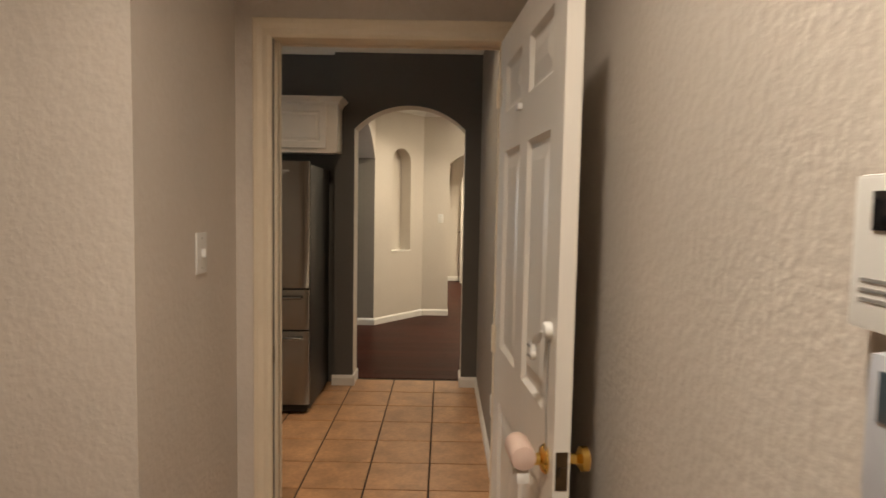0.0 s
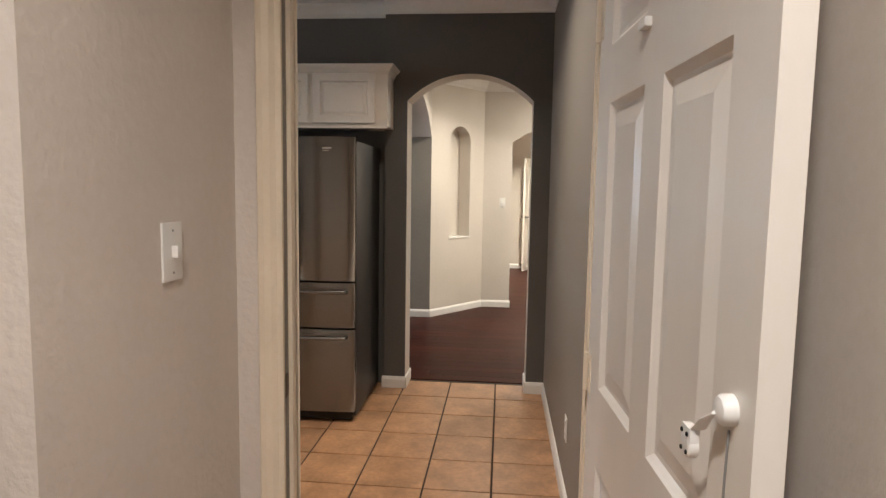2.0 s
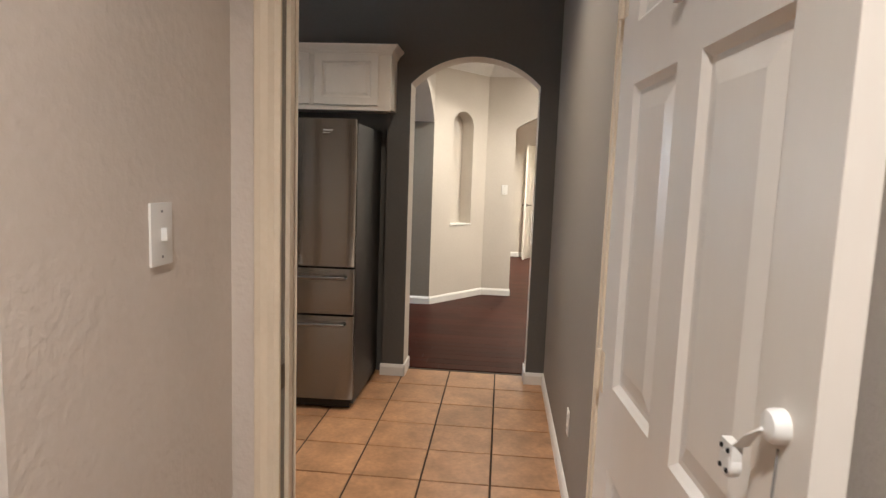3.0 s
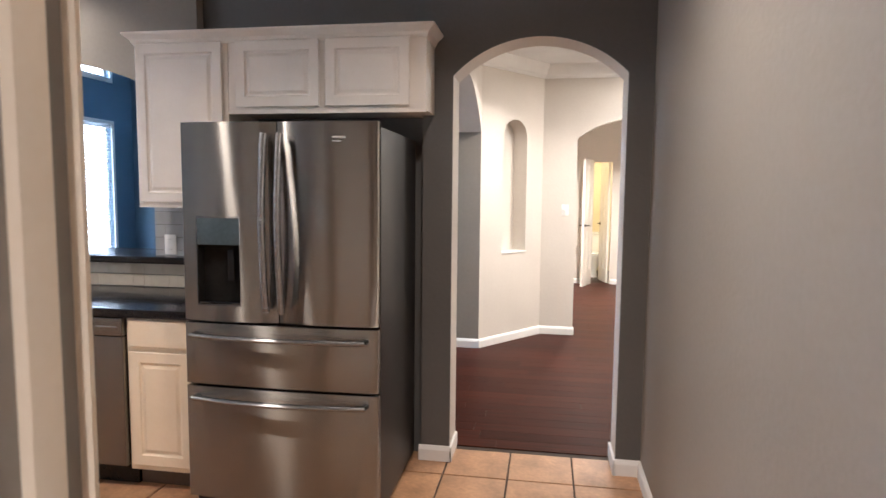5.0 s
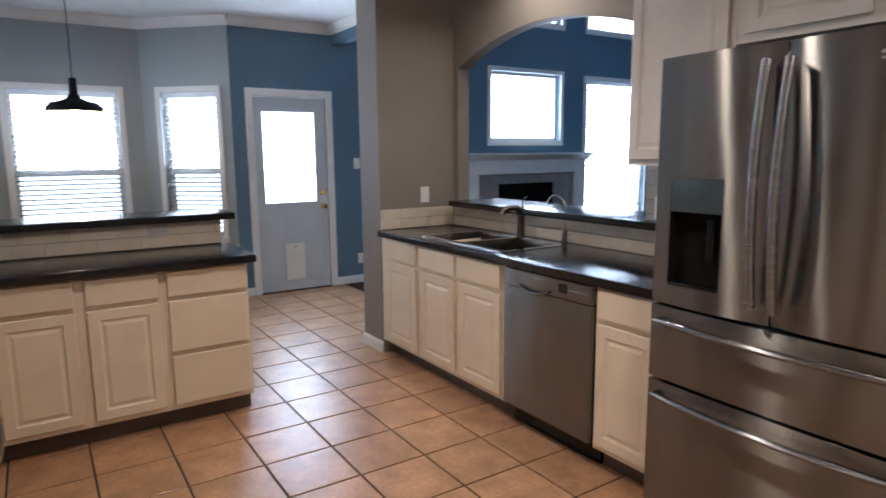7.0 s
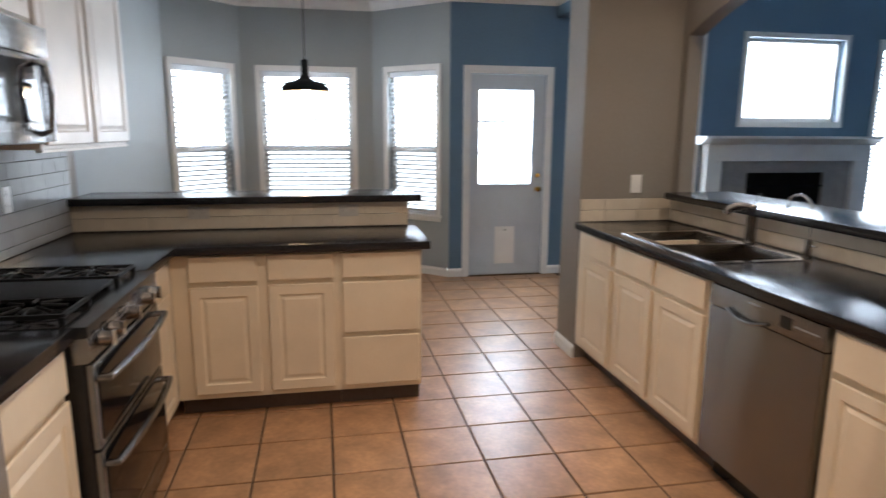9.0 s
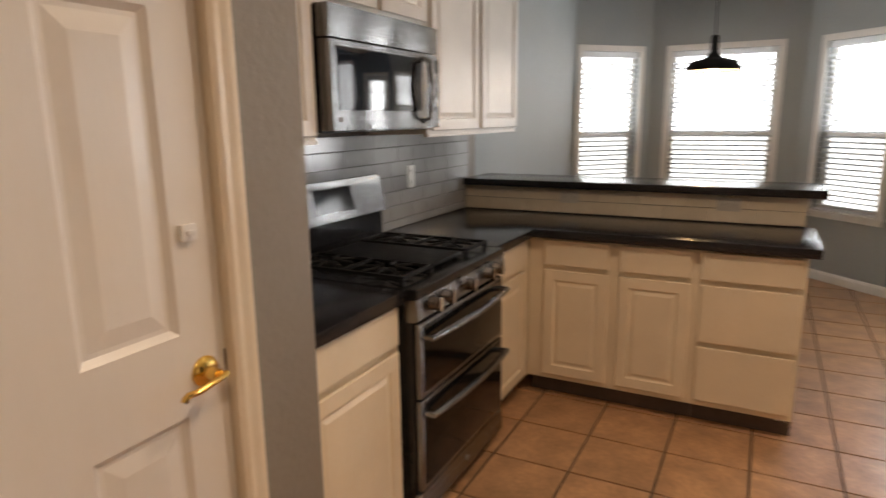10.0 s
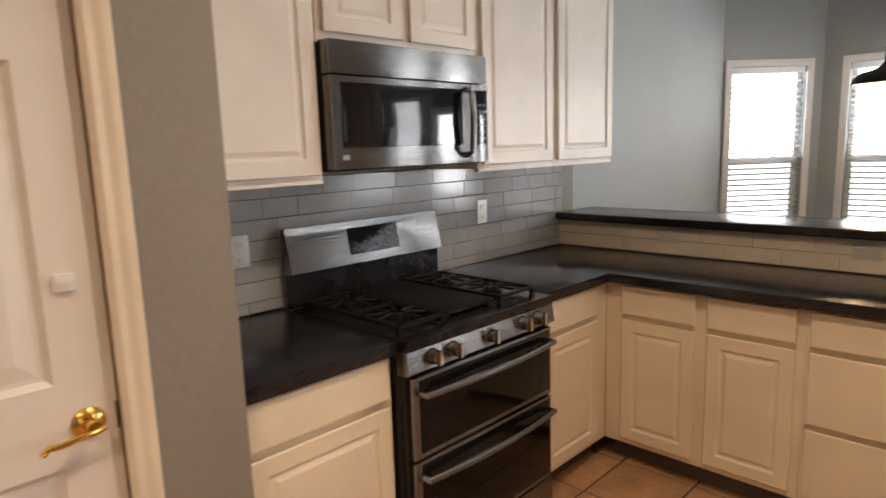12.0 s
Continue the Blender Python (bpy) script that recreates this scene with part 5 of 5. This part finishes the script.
def tiles(owner, m, width, rows, glaze=SUBWAY):
    """Subway tiles laid on local xz, facing -y; rows of (bottom, top)."""
    made = {}
    lay = random.Random(3)
    for k, (a, b) in enumerate(rows):
        x = -lay.uniform(0.02, 0.20)
        while x < width:
            run = lay.choice((0.150, 0.228, 0.228, 0.250))
            x0, x1 = max(0, x), min(width, x + run)
            if x1 - x0 > 0.012:
                key = (round(x1 - x0, 3), round(b - a, 4))
                if key not in made:
                    made[key] = Mesh().box(0.0003, -0.0055, 0.0012, key[0] - 0.0003, -0.0005, key[1] - 0.0012).rings(0.0003, 0.0012, key[0] - 0.0003, key[1] - 0.0012, [(0, -0.0056), (0.0012, -0.0075)], close_back=False).data("tile")
                    made[key].materials.append(glaze)
                ob = new("tile", made[key])
                ob.parent = owner
                ob.matrix_local = m @ pose(x0, 0, a)
            x += run


def splash(name, m, width, z0, z1, rows, label, glaze=SUBWAY):
    bed = single(name, Mesh().box(0, -0.004, z0, width, -0.0008, z1), TGROUT, m, label, "backsplash", kind="structure")
    tiles(bed, pose(0, -0.0022, 0), width, rows, glaze)
    return bed


R = 0.0745
splash("backsplash_range", pose(-1.921, 1.571, 0, 0, 0, 180), 2.41, 0.916, 1.40, [(0.916, 0.9585)] + [(0.9585 + k * R, 0.9585 + (k + 1) * R) for k in range(5)] + [(1.331, 1.399)], "white subway tile backsplash behind the range")
splash("backsplash_peninsula", pose(-4.308, 1.58, 0, 0, 0, 90), 1.88, 0.916, 1.062, [(0.916, 0.989), (0.989, 1.0615)], "cream subway tile backsplash under the peninsula bar", CREAMTILE)
splash("backsplash_sink", pose(-4.262, 5.196, 0), 1.72, 0.916, 1.062, [(0.916, 0.989), (0.989, 1.0615)], "cream subway tile backsplash behind the sink", CREAMTILE)
splash("backsplash_corner", pose(-2.46, 5.194, 0), 0.288, 1.062, 1.40, [(1.0625 + k * R, 1.0625 + (k + 1) * R) for k in range(4)] + [(1.3605, 1.399)], "white subway tile panel beside the pass-through")
splash("backsplash_low", pose(-2.54, 5.194, 0), 0.70, 0.916, 1.062, [(0.916, 0.989), (0.989, 1.0615)], "cream subway tile backsplash beside the refrigerator", CREAMTILE)
splash("backsplash_side", pose(-4.272, 4.56, 0, 0, 0, 90), 0.625, 0.916, 1.062, [(0.916, 0.989), (0.989, 1.0615)], "cream subway tile backsplash on the short wall", CREAMTILE)

# ---- floor pieces ----
TX, TY, TP = -0.028, 4.668, 0.341
tile_mesh = Mesh().rings(-TP / 2 + 0.005, -TP / 2 + 0.005, TP / 2 - 0.005, TP / 2 - 0.005, [(0, 0.006), (0, 0.0015), (0.002, 0.0)]).data("tile")
tile_mesh.materials.append(TILE)
for i in range(-22, 2):
    for j in range(-18, 2):
        cx, cy = TX + (i - 0.5) * TP, TY + (j + 0.5) * TP
        under = (cy > 5.0 and -4.6 < cx < -0.9) or (cy < 1.95 and -4.1 < cx) and cy > 1.5 or (-4.55 < cx < -3.95 and cy < 3.35) or (cx < -6.75 and (cy < 2.0 or cy > 3.6) and cx < -7.1)
        hall = cy < 2.0 and cx > -1.7
        if cy > 5.5 or cx > 0.45 or cx < -7.5 or (cy < 1.5 and not hall) or under or (hall and cy < 0.7):
            continue
        ob = new("tile", tile_mesh)
        ob.parent = floor
        ob.location, ob.rotation_euler = (cx, cy, 0.0), (radians(-90), 0, 0)
rng = random.Random(5)
row, y = 0, 5.402
plank_meshes = {}
while y < 12.4:
    x = -1.12 - rng.random() * 0.9
    while x < 1.65:
        length = 1.22
        x0, x1 = max(x, -1.12), min(x + length, 1.65 if y > 8.5 else 2.3)
        if x1 - x0 > 0.1:
            key = round(x1 - x0, 2)
            if key not in plank_meshes:
                plank_meshes[key] = Mesh().box(0, 0.0006, -0.004, key - 0.0012, 0.1262, 0.0).data("plank")
                plank_meshes[key].materials.append(PLANK)
            ob = new("plank", plank_meshes[key])
            ob.parent = wood
            ob.location = (x0, y, 0.0)
        x += length
    y += 0.127
    row += 1
